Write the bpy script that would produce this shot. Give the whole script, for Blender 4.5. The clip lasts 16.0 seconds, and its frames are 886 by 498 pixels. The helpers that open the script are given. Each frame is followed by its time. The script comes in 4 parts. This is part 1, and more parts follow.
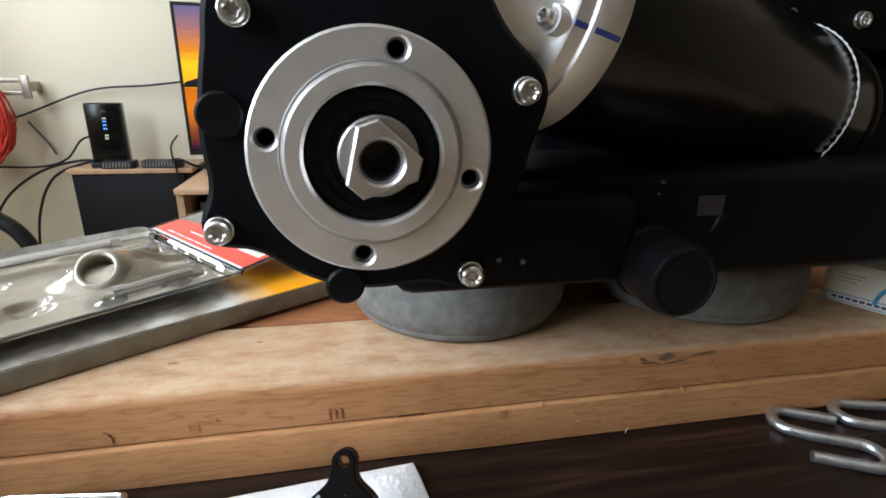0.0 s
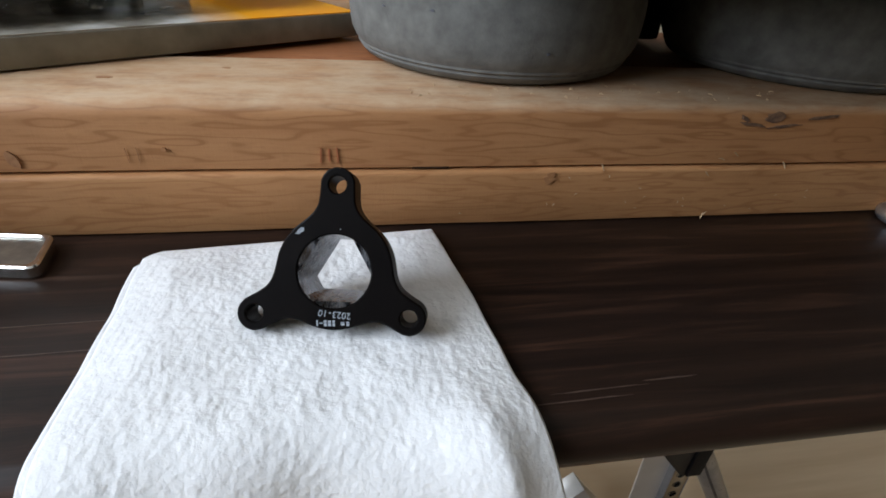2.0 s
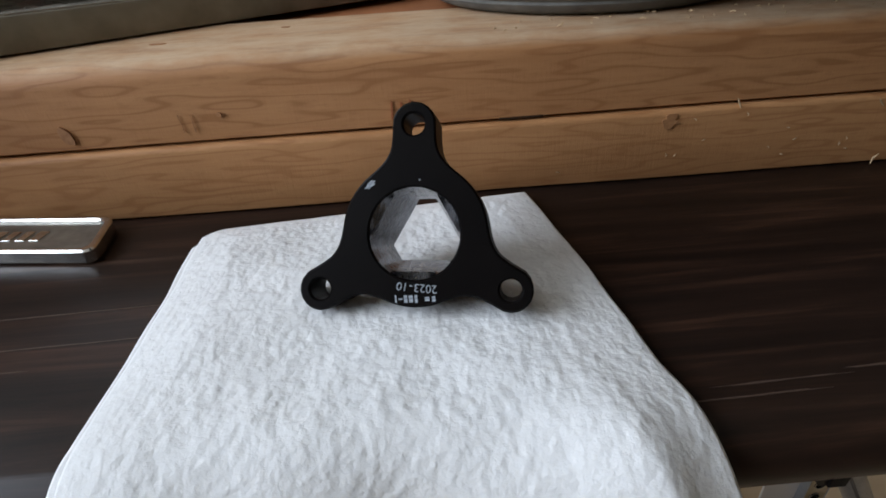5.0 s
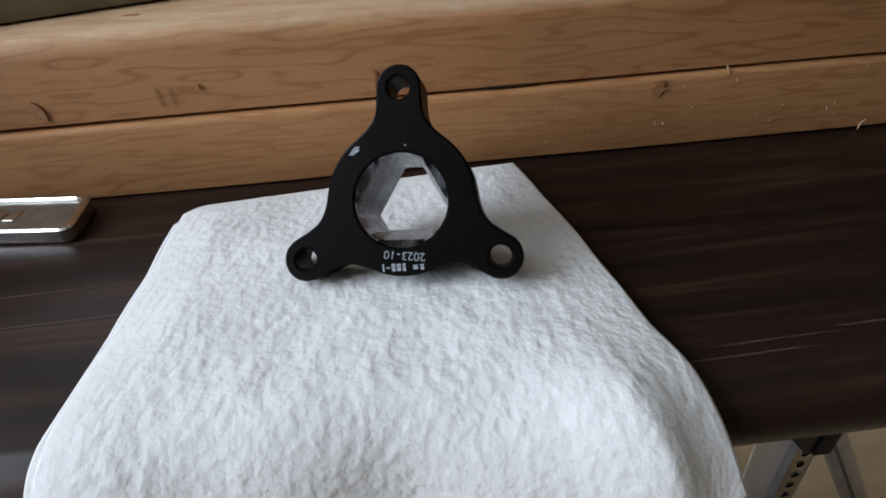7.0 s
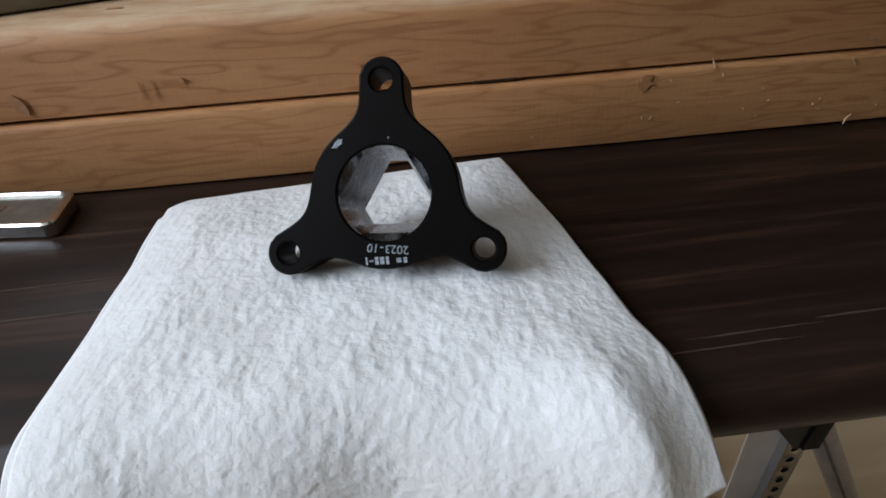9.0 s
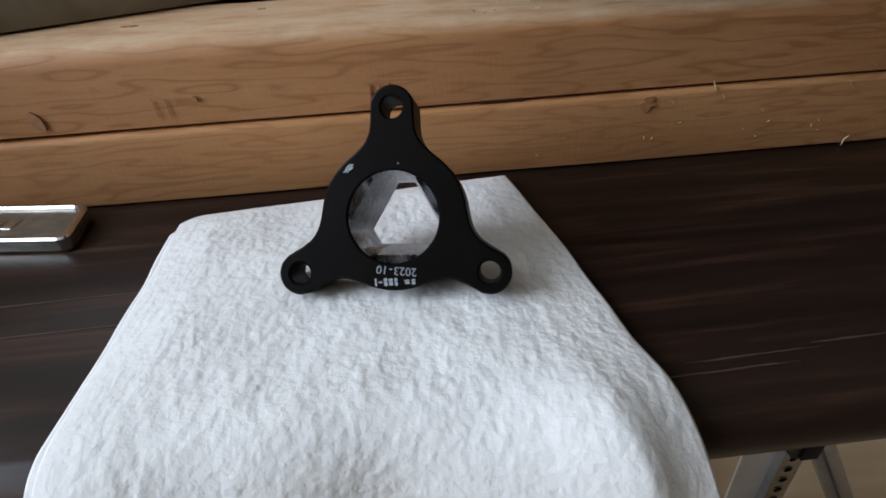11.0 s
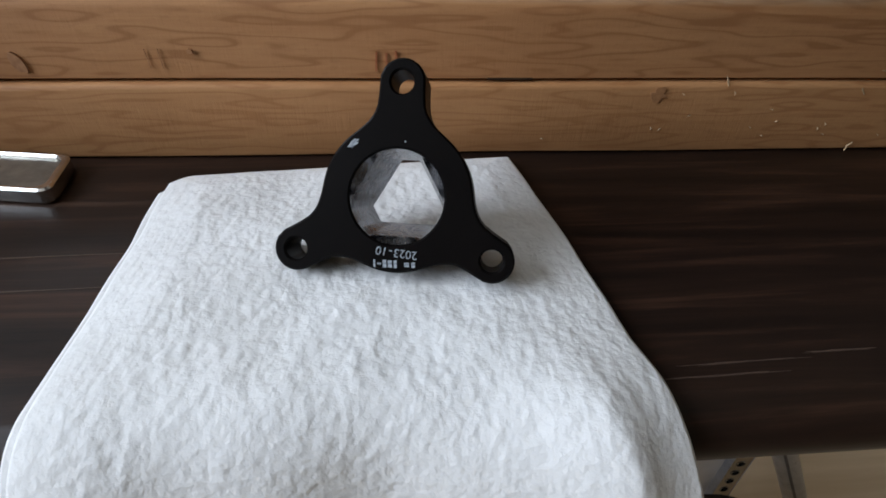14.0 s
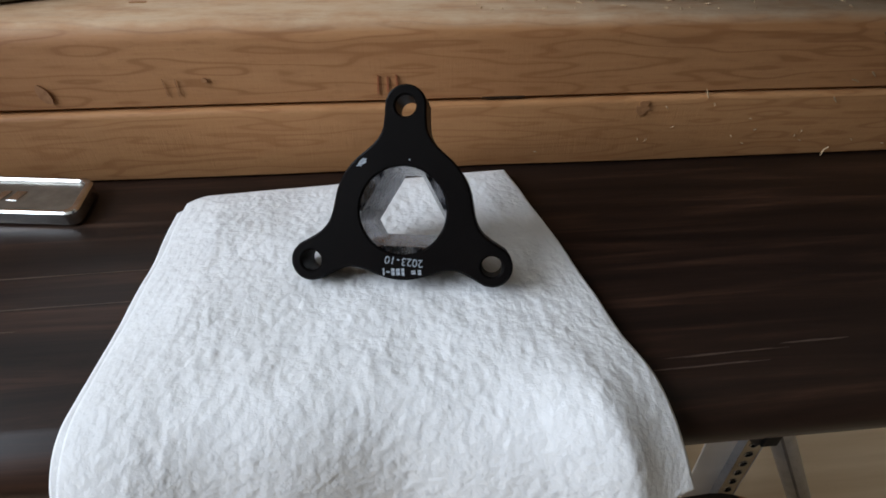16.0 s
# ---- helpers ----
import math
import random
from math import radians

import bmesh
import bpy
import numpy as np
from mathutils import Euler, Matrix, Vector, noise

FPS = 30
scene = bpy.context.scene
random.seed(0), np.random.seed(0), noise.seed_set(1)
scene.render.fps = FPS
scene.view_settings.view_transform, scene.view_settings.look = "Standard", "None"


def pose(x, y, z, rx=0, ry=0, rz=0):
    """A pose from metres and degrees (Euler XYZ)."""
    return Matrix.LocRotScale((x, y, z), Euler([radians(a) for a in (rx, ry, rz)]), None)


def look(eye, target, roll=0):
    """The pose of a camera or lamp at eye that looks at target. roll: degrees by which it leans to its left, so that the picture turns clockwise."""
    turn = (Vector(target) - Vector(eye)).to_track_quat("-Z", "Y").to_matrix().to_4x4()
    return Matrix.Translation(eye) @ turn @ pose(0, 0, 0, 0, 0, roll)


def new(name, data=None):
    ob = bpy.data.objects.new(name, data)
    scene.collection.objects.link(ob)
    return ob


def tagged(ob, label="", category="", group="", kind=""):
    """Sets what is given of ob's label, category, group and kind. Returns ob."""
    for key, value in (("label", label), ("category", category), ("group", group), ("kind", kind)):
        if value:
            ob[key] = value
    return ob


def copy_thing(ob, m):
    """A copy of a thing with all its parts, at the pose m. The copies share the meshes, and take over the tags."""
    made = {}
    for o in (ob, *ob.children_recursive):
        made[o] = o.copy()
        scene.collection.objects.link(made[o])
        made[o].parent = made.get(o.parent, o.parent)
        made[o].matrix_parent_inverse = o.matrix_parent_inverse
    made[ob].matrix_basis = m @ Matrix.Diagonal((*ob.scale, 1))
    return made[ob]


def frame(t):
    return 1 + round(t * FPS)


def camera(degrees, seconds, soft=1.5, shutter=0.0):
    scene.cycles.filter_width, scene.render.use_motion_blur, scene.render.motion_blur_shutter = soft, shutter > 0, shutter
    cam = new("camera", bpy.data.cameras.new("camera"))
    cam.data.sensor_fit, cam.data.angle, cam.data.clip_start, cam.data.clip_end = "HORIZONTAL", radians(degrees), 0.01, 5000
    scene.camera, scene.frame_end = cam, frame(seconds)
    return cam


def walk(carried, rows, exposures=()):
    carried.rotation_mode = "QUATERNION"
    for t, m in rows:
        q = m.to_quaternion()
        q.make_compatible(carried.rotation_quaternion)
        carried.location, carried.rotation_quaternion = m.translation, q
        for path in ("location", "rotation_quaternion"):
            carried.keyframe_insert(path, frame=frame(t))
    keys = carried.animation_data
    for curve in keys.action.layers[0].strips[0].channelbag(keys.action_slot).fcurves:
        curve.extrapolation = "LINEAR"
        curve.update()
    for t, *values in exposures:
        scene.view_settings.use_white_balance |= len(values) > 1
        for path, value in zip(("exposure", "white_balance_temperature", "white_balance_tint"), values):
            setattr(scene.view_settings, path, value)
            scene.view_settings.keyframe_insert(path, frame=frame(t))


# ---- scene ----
cam = camera(81.5, 16.0, 1.7)
PATH = [
    (0, (0.0170, 0.0085, 0.2929), (0.3834, 1.8725, -0.3326), 0.89),
    (0.5, (0.0153, 0.0084, 0.2899), (0.3913, 1.8668, -0.3466), 1.25),
    (0.8, (0.0086, 0.0285, 0.2666), (0.3828, 1.8600, -0.4446), 2.82),
    (1, (0.0089, 0.0379, 0.2463), (0.3792, 1.8358, -0.5478), 4.04),
    (1.2, (0.0103, 0.0467, 0.2271), (0.3709, 1.8048, -0.6555), 4.05),
    (1.5, (0.0100, 0.0628, 0.1842), (0.3917, 1.7492, -0.8209), 5.24),
    (2, (0.0148, 0.0752, 0.1655), (0.3512, 1.7180, -0.9245), 4.11),
    (2.5, (0.0167, 0.0904, 0.1468), (0.2616, 1.7267, -0.9768), 1.85),
    (3, (0.0195, 0.0956, 0.1243), (0.1986, 1.7166, -1.0335), -0.20),
    (3.5, (0.0185, 0.0975, 0.1107), (0.0938, 1.7306, -1.0414), -5.20),
    (4, (0.0170, 0.1040, 0.1260), (0.0758, 1.7704, -0.9782), -3.85),
    (4.5, (0.0106, 0.1082, 0.1262), (0.0586, 1.7823, -0.9670), -3.60),
    (7, (0.0105, 0.1077, 0.1188), (0.0978, 1.7458, -1.0253), -4.09),
    (7.5, (0.0135, 0.1068, 0.1159), (0.1129, 1.7282, -1.0507), -3.21),
    (8, (0.0139, 0.1066, 0.1136), (0.1178, 1.7214, -1.0617), -3.53),
    (8.5, (0.0141, 0.1067, 0.1153), (0.1202, 1.7349, -1.0412), -3.80),
    (11, (0.0123, 0.1065, 0.1256), (0.1172, 1.7443, -1.0175), -3.28),
    (11.5, (0.0092, 0.1097, 0.1306), (0.1333, 1.7356, -1.0275), -1.40),
    (12, (0.0075, 0.1121, 0.1315), (0.1506, 1.7153, -1.0556), 0.44),
    (12.5, (0.0081, 0.1112, 0.1284), (0.1503, 1.7054, -1.0709), 0.55),
    (13, (0.0086, 0.1113, 0.1287), (0.1613, 1.6963, -1.0815), 1.05),
    (13.5, (0.0069, 0.1136, 0.1302), (0.1707, 1.6878, -1.0926), 2.04),
    (14, (0.0066, 0.1141, 0.1280), (0.1699, 1.6691, -1.1192), 2.17),
    (14.5, (0.0036, 0.1148, 0.1277), (0.1596, 1.6683, -1.1222), 1.69),
    (15, (-0.0042, 0.1056, 0.1319), (0.1043, 1.7015, -1.0687), -2.63),
    (15.5, (-0.0023, 0.1048, 0.1348), (0.1332, 1.6958, -1.0694), -0.38),
    (16, (0.0037, 0.1018, 0.1361), (0.1734, 1.6850, -1.0743), 0.66),
]
EXPOSURE = [(0, 0.36), (0.6, 0.36), (1.0, 0.24), (1.5, -0.05), (2.0, -0.18), (2.5, -0.32), (3.0, -0.47), (4.0, -0.50), (16.0, -0.47)]
walk(cam, [(t, look(eye, target, roll)) for t, eye, target, roll in PATH], EXPOSURE)

# ---------------------------------------------------------------- light
FLOOR, CEIL = -0.73, 1.72
WEST, EAST, SOUTH, NORTH = -1.62, 4.2, -3.8, 2.62
world = bpy.data.worlds.new("world")
scene.world = world
world.use_nodes = True
sky = world.node_tree.nodes.new("ShaderNodeTexSky")
sky.sky_type, sky.sun_disc = "NISHITA", False
sky.sun_elevation, sky.sun_rotation = radians(40), radians(200)
bg = world.node_tree.nodes["Background"]
bg.inputs["Strength"].default_value = 0.12
world.node_tree.links.new(sky.outputs[0], bg.inputs["Color"])


def window_light(name, m, w, h, watts):
    """The sky's light in a window's opening."""
    l = bpy.data.lights.new(name, "AREA")
    l.shape, l.size, l.size_y, l.energy, l.color = "RECTANGLE", w, h, watts, (0.755, 0.845, 0.985)
    ob = new(name, l)
    ob.matrix_world = m
    return ob


window_light("window_light_front", look((WEST - 0.02, -0.25, 1.01), (0, -0.20, 0.40)), 1.3, 1.2, 76)
window_light("window_light_back", look((WEST - 0.02, 1.80, 1.01), (0, 1.80, 0.80)), 0.8, 1.1, 24)


# ---------------------------------------------------------------- materials
def rgb(*c):
    return (*c, 1.0)


class Mat:
    """A principled material with a few handy node chains."""

    def __init__(self, name, color=(0.5, 0.5, 0.5), rough=0.5, metal=0.0, spec=0.5):
        self.m = bpy.data.materials.new(name)
        self.m.use_nodes = True
        self.t = self.m.node_tree
        self.b = self.t.nodes["Principled BSDF"]
        self.b.inputs["Base Color"].default_value = rgb(*color)
        self.b.inputs["Roughness"].default_value = rough
        self.b.inputs["Metallic"].default_value = metal
        self.b.inputs["Specular IOR Level"].default_value = spec
        self.co = None
        self.last_bump = None

    def node(self, kind, **values):
        n = self.t.nodes.new(kind)
        for k, v in values.items():
            n.inputs[k.replace("_", " ")].default_value = v
        return n

    def link(self, a, b):
        self.t.links.new(a, b)

    def coords(self, scale=(1, 1, 1), space="Object"):
        if self.co is None:
            self.co = self.t.nodes.new("ShaderNodeTexCoord")
        mp = self.t.nodes.new("ShaderNodeMapping")
        mp.inputs["Scale"].default_value = scale
        self.link(self.co.outputs[space], mp.inputs["Vector"])
        return mp.outputs["Vector"]

    def noise(self, size, scale=(1, 1, 1), detail=4.0, rough=0.55, distort=0.0, space="Object"):
        n = self.node("ShaderNodeTexNoise", Scale=1.0 / size, Detail=detail, Roughness=rough, Distortion=distort)
        self.link(self.coords(scale, space), n.inputs["Vector"])
        return n.outputs["Fac"]

    def ramp(self, fac, stops):
        r = self.t.nodes.new("ShaderNodeValToRGB")
        e = r.color_ramp.elements
        while len(e) < len(stops):
            e.new(0.5)
        for el, (p, c) in zip(e, stops):
            el.position, el.color = p, (rgb(*c) if len(c) == 3 else c)
        self.link(fac, r.inputs["Fac"])
        return r.outputs["Color"]

    def mix(self, fac, a, b, how="MIX"):
        n = self.t.nodes.new("ShaderNodeMix")
        n.data_type, n.blend_type = "RGBA", how
        for sock, v in ((n.inputs["Factor"], fac), (n.inputs[6], a), (n.inputs[7], b)):
            if isinstance(v, bpy.types.NodeSocket):
                self.link(v, sock)
            elif isinstance(v, tuple):
                sock.default_value = rgb(*v)
            else:
                sock.default_value = v
        return n.outputs[2]

    def base(self, out):
        self.link(out, self.b.inputs["Base Color"])
        return self

    def gloss(self, fac, lo, hi):
        r = self.node("ShaderNodeMapRange", To_Min=lo, To_Max=hi)
        self.link(fac, r.inputs["Value"])
        self.link(r.outputs["Result"], self.b.inputs["Roughness"])
        return self

    def bump(self, fac, strength, dist):
        n = self.node("ShaderNodeBump", Strength=strength, Distance=dist)
        self.link(fac, n.inputs["Height"])
        if self.last_bump:
            self.link(self.last_bump, n.inputs["Normal"])
        self.last_bump = n.outputs["Normal"]
        self.link(self.last_bump, self.b.inputs["Normal"])
        return self


def mottled(name, dark, light, size, rough, metal=0.0, fine=None, bump=0.0, spec=0.5):
    """Paint or metal with cloudy variation and a fine grain."""
    m = Mat(name, light, rough, metal, spec)
    n = m.noise(size)
    m.base(m.ramp(n, [(0.3, dark), (0.7, light)]))
    g = m.noise(fine or size * 0.08, detail=3)
    m.gloss(g, rough - 0.08, rough + 0.08)
    if bump:
        m.bump(g, bump, 0.0006)
    return m.m


def pine(name, dark, light, ring, lit_z=9.0, rough_saw=0.25):
    """Sawn timber, its grain along x: bent growth rings, fine fibres, soiled patches and small knots."""
    m = Mat(name, light, 0.62, 0, 0.3)
    bend = m.noise(0.11, (0.22, 1, 1), detail=2)
    w = m.t.nodes.new("ShaderNodeTexWave")
    w.wave_type, w.bands_direction, w.wave_profile = "BANDS", "Z", "SIN"
    for k, v in (("Scale", 24.0), ("Distortion", 8.0), ("Detail", 0.0), ("Detail Scale", 9.0), ("Detail Roughness", 0.45)):
        w.inputs[k].default_value = v
    m.link(m.coords((0.12, 0.7, 1.0)), w.inputs["Vector"])
    fibre = m.noise(0.0025, (0.03, 1, 1), detail=5, rough=0.7)
    stain = m.noise(0.06, (0.5, 1, 1), detail=4)
    c = m.mix(m.ramp(w.outputs["Fac"], [(0.45, (0, 0, 0)), (0.85, (0.18, 0.18, 0.18)), (0.98, (0.62, 0.62, 0.62))]), light, ring)
    c = m.mix(m.ramp(bend, [(0.35, (0, 0, 0)), (0.7, (0.7, 0.7, 0.7))]), c, dark)
    c = m.mix(m.ramp(fibre, [(0.35, (0.38, 0.38, 0.38)), (0.6, (0, 0, 0))]), c, dark)
    saw = m.noise(0.0011, (1, 1, 0.10), detail=3, rough=0.6)
    pore = m.noise(0.0016, (0.22, 1, 1), detail=3, rough=0.7)
    c = m.mix(m.ramp(pore, [(0.30, (0.22, 0.22, 0.22)), (0.46, (0, 0, 0))]), c, tuple(v * 0.72 for v in dark))
    c = m.mix(m.ramp(saw, [(0.55, (0, 0, 0)), (0.75, (0.07, 0.07, 0.07))]), c, tuple(min(1, v * 1.15) for v in light))
    c = m.mix(m.ramp(stain, [(0.52, (0, 0, 0)), (0.75, (0.45, 0.45, 0.45))]), c, tuple(v * 0.6 for v in dark))
    # paler upper face: light from above is put into the colour
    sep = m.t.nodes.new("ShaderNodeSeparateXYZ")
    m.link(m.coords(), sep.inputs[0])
    up = m.node("ShaderNodeMapRange", From_Min=lit_z - 0.004, From_Max=lit_z)
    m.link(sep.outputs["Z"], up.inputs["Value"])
    lit_mottle = m.noise(0.018, (0.6, 1, 1), detail=6, rough=0.7)
    fac = m.mix(1.0, up.outputs["Result"], m.ramp(lit_mottle, [(0.30, (0.15, 0.15, 0.15)), (0.62, (0.75, 0.75, 0.75))]), "MULTIPLY")
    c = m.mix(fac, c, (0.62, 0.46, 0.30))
    m.base(c)
    m.gloss(fibre, 0.5, 0.75)
    m.bump(fibre, 0.35, 0.0006).bump(bend, 0.3, 0.002).bump(saw, rough_saw, 0.0005)
    return m.m


def table_top():
    """Dark walnut-print laminate with fine reddish streaks along x."""
    m = Mat("dark_laminate", (0.02, 0.012, 0.008), 0.38, 0, 0.20)
    streak = m.noise(0.012, (0.05, 1, 1), detail=6, rough=0.7, distort=0.6)
    broad = m.noise(0.09, (0.18, 1, 1), detail=3)
    fine = m.noise(0.0015, (0.04, 1, 1), detail=3)
    c = m.ramp(streak, [(0.36, (0.010, 0.0058, 0.0042)), (0.53, (0.021, 0.0108, 0.007)), (0.68, (0.058, 0.027, 0.0160))])
    c = m.mix(m.ramp(broad, [(0.40, (0, 0, 0)), (0.7, (0.55, 0.55, 0.55))]), c, (0.011, 0.0065, 0.005))
    line = m.noise(0.02, (0.012, 1, 1), detail=1, rough=0.3)
    c = m.mix(m.ramp(line, [(0.70, (0, 0, 0)), (0.73, (0.25, 0.25, 0.25)), (0.76, (0, 0, 0))]), c, (0.16, 0.10, 0.07))
    m.base(c)
    m.gloss(broad, 0.30, 0.46)
    m.bump(fine, 0.12, 0.0003)
    return m.m


def napkin_mat():
    """White embossed paper towel."""
    m = Mat("paper_towel", (0.83, 0.83, 0.81), 0.95, 0, 0.1)
    a = m.noise(0.0034, (1, 0.8, 1), detail=1.5, rough=0.5)
    b = m.noise(0.0015, detail=3, rough=0.7)
    c = m.noise(0.03, detail=3)
    m.base(m.mix(m.ramp(c, [(0.4, (0, 0, 0)), (0.75, (0.5, 0.5, 0.5))]), (0.80, 0.80, 0.79), (0.72, 0.72, 0.705)))
    m.bump(a, 0.50, 0.0015).bump(b, 0.42, 0.0007)
    m.b.inputs["Sheen Weight"].default_value = 0.15
    return m.m


def laminate_floor():
    m = Mat("floor_laminate", (0.5, 0.38, 0.25), 0.4, 0, 0.4)
    a = m.noise(0.05, (0.08, 1, 1), detail=5)
    b = m.noise(0.5, detail=2)
    c = m.ramp(a, [(0.3, (0.60, 0.44, 0.275)), (0.7, (0.76, 0.60, 0.41))])
    m.base(m.mix(m.ramp(b, [(0.5, (0, 0, 0)), (0.68, (0.6, 0.6, 0.6))]), c, (0.36, 0.23, 0.12)))
    m.gloss(a, 0.32, 0.5)
    return m.m


def clear_plastic(name, tint=(0.95, 0.96, 0.95), rough=0.06):
    m = bpy.data.materials.new(name)
    m.use_nodes = True
    t = m.node_tree
    t.nodes.remove(t.nodes["Principled BSDF"])
    tr, gl, fr, mx = (t.nodes.new("ShaderNode" + k) for k in ("BsdfTransparent", "BsdfGlossy", "Fresnel", "MixShader"))
    tr.inputs["Color"].default_value = rgb(*tint)
    gl.inputs["Roughness"].default_value = rough
    gl.inputs["Color"].default_value = rgb(0.95, 0.95, 0.95)
    fr.inputs["IOR"].default_value = 1.9
    t.links.new(fr.outputs[0], mx.inputs[0])
    t.links.new(tr.outputs[0], mx.inputs[1])
    t.links.new(gl.outputs[0], mx.inputs[2])
    t.links.new(mx.outputs[0], t.nodes["Material Output"].inputs["Surface"])
    return m


def scuffed_steel():
    """The bore: bright steel with dark smears of old grease."""
    m = Mat("scuffed_steel", (0.42, 0.43, 0.45), 0.32, 1.0)
    a = m.noise(0.011, detail=4, rough=0.6, distort=0.4)
    b = m.noise(0.0012, (1, 0.15, 1), detail=3)
    m.base(m.ramp(a, [(0.33, (0.085, 0.08, 0.08)), (0.45, (0.15, 0.152, 0.165)), (0.75, (0.23, 0.235, 0.255))]))
    m.gloss(b, 0.16, 0.38)
    m.bump(b, 0.06, 0.0002)
    return m.m


def slab_top():
    """A printed cover: silver grey, running over into orange at one end."""
    m = Mat("printed_cover", (0.4, 0.38, 0.35), 0.20, 0, 0.4)
    sep = m.t.nodes.new("ShaderNodeSeparateXYZ")
    m.link(m.coords(), sep.inputs[0])
    r = m.node("ShaderNodeMapRange", From_Min=-0.13, From_Max=-0.085)
    m.link(sep.outputs["X"], r.inputs["Value"])
    n = m.noise(0.05, detail=3)
    grey = m.ramp(n, [(0.35, (0.15, 0.13, 0.10)), (0.5, (0.34, 0.31, 0.26)), (0.65, (0.62, 0.60, 0.55))])
    orange = m.ramp(n, [(0.3, (0.90, 0.33, 0.015)), (0.7, (0.95, 0.45, 0.02))])
    m.base(m.mix(r.outputs["Result"], grey, orange))
    sheen = m.node("ShaderNodeMapRange", From_Min=-0.13, From_Max=-0.085, To_Min=0.45, To_Max=0.08)
    m.link(sep.outputs["X"], sheen.inputs["Value"])
    m.link(sheen.outputs["Result"], m.b.inputs["Specular IOR Level"])
    return m.m


def sunset_screen():
    """A lit monitor picture: a sunset over water with a dark island."""
    m = bpy.data.materials.new("sunset_picture")
    m.use_nodes = True
    t = m.node_tree
    t.nodes.remove(t.nodes["Principled BSDF"])
    co, sep, ramp, em = (t.nodes.new("ShaderNode" + k) for k in ("TexCoord", "SeparateXYZ", "ValToRGB", "Emission"))
    t.links.new(co.outputs["Generated"], sep.inputs[0])
    e = ramp.color_ramp.elements
    stops = [(0.0, (0.02, 0.006, 0.03)), (0.12, (0.20, 0.05, 0.02)), (0.30, (0.75, 0.20, 0.015)), (0.45, (0.62, 0.16, 0.01)), (0.47, (1.0, 0.45, 0.02)),
             (0.60, (1.0, 0.62, 0.02)), (0.72, (0.80, 0.25, 0.03)), (0.84, (0.42, 0.18, 0.16)), (1.0, (0.13, 0.14, 0.30))]
    while len(e) < len(stops):
        e.new(0.5)
    for el, (p, c) in zip(e, stops):
        el.position, el.color = p, rgb(*c)
    n = t.nodes.new("ShaderNodeTexNoise")
    n.inputs["Scale"].default_value = 5.0
    mp = t.nodes.new("ShaderNodeMapping")
    mp.inputs["Scale"].default_value = (1, 1, 9)
    t.links.new(co.outputs["Generated"], mp.inputs[0])
    t.links.new(mp.outputs[0], n.inputs["Vector"])
    wob = t.nodes.new("ShaderNodeMath")
    wob.operation = "MULTIPLY_ADD"
    wob.inputs[1].default_value = 0.10
    t.links.new(n.outputs["Fac"], wob.inputs[0])
    t.links.new(sep.outputs["Z"], wob.inputs[2])
    sub = t.nodes.new("ShaderNodeMath")
    sub.operation = "SUBTRACT"
    sub.inputs[1].default_value = 0.05
    t.links.new(wob.outputs[0], sub.inputs[0])
    t.links.new(sub.outputs[0], ramp.inputs["Fac"])
    t.links.new(ramp.outputs["Color"], em.inputs["Color"])
    em.inputs["Strength"].default_value = 0.9
    t.links.new(em.outputs[0], t.nodes["Material Output"].inputs["Surface"])
    return m


def glow(name, c, strength):
    m = Mat(name, c, 0.4)
    m.b.inputs["Emission Color"].default_value = rgb(*c)
    m.b.inputs["Emission Strength"].default_value = strength
    return m.m


def striped_cloth():
    m = Mat("tiger_cloth", (0.3, 0.12, 0.05), 0.8, 0, 0.2)
    w = m.t.nodes.new("ShaderNodeTexWave")
    w.wave_type, w.bands_direction = "BANDS", "DIAGONAL"
    for k, v in (("Scale", 9.0), ("Distortion", 6.0), ("Detail", 2.0), ("Detail Scale", 1.2)):
        w.inputs[k].default_value = v
    m.link(m.coords(), w.inputs["Vector"])
    m.base(m.ramp(w.outputs["Fac"], [(0.38, (0.012, 0.008, 0.006)), (0.5, (0.30, 0.10, 0.035)), (0.8, (0.42, 0.20, 0.09))]))
    m.bump(m.noise(0.002), 0.3, 0.001)
    return m.m


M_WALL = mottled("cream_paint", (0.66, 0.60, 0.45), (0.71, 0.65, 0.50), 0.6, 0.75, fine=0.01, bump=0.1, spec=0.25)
# darker copy of the wall tone for unseen walls, lowers bounced light
M_WALL_LOWFILL = mottled("low_fill_wall", (0.25, 0.205, 0.15), (0.30, 0.25, 0.185), 0.6, 0.75, fine=0.01, bump=0.1, spec=0.25)
M_CEIL = mottled("ceiling_paint", (0.72, 0.70, 0.64), (0.78, 0.76, 0.70), 0.8, 0.85)
M_FLOOR = laminate_floor()
M_TABLE = table_top()
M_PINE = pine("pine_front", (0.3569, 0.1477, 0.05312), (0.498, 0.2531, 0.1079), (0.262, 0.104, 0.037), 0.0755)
M_PINE_LOW = pine("pine_lower", (0.3818, 0.1643, 0.06059), (0.5312, 0.2781, 0.1187), (0.335, 0.142, 0.052), 9.0, 0.28)
M_PINE_RED = pine("pine_red", (0.249, 0.08715, 0.0332), (0.3818, 0.1494, 0.0581), (0.2324, 0.07885, 0.02905))
M_DARKMARK = mottled("dark_stain", (0.095, 0.055, 0.036), (0.26, 0.145, 0.08), 0.003, 0.8)
M_KNOT = mottled("knot_wood", (0.28, 0.12, 0.048), (0.42, 0.21, 0.095), 0.003, 0.6)
M_FAINT = mottled("faint_stain", (0.34, 0.155, 0.062), (0.46, 0.225, 0.095), 0.002, 0.65)
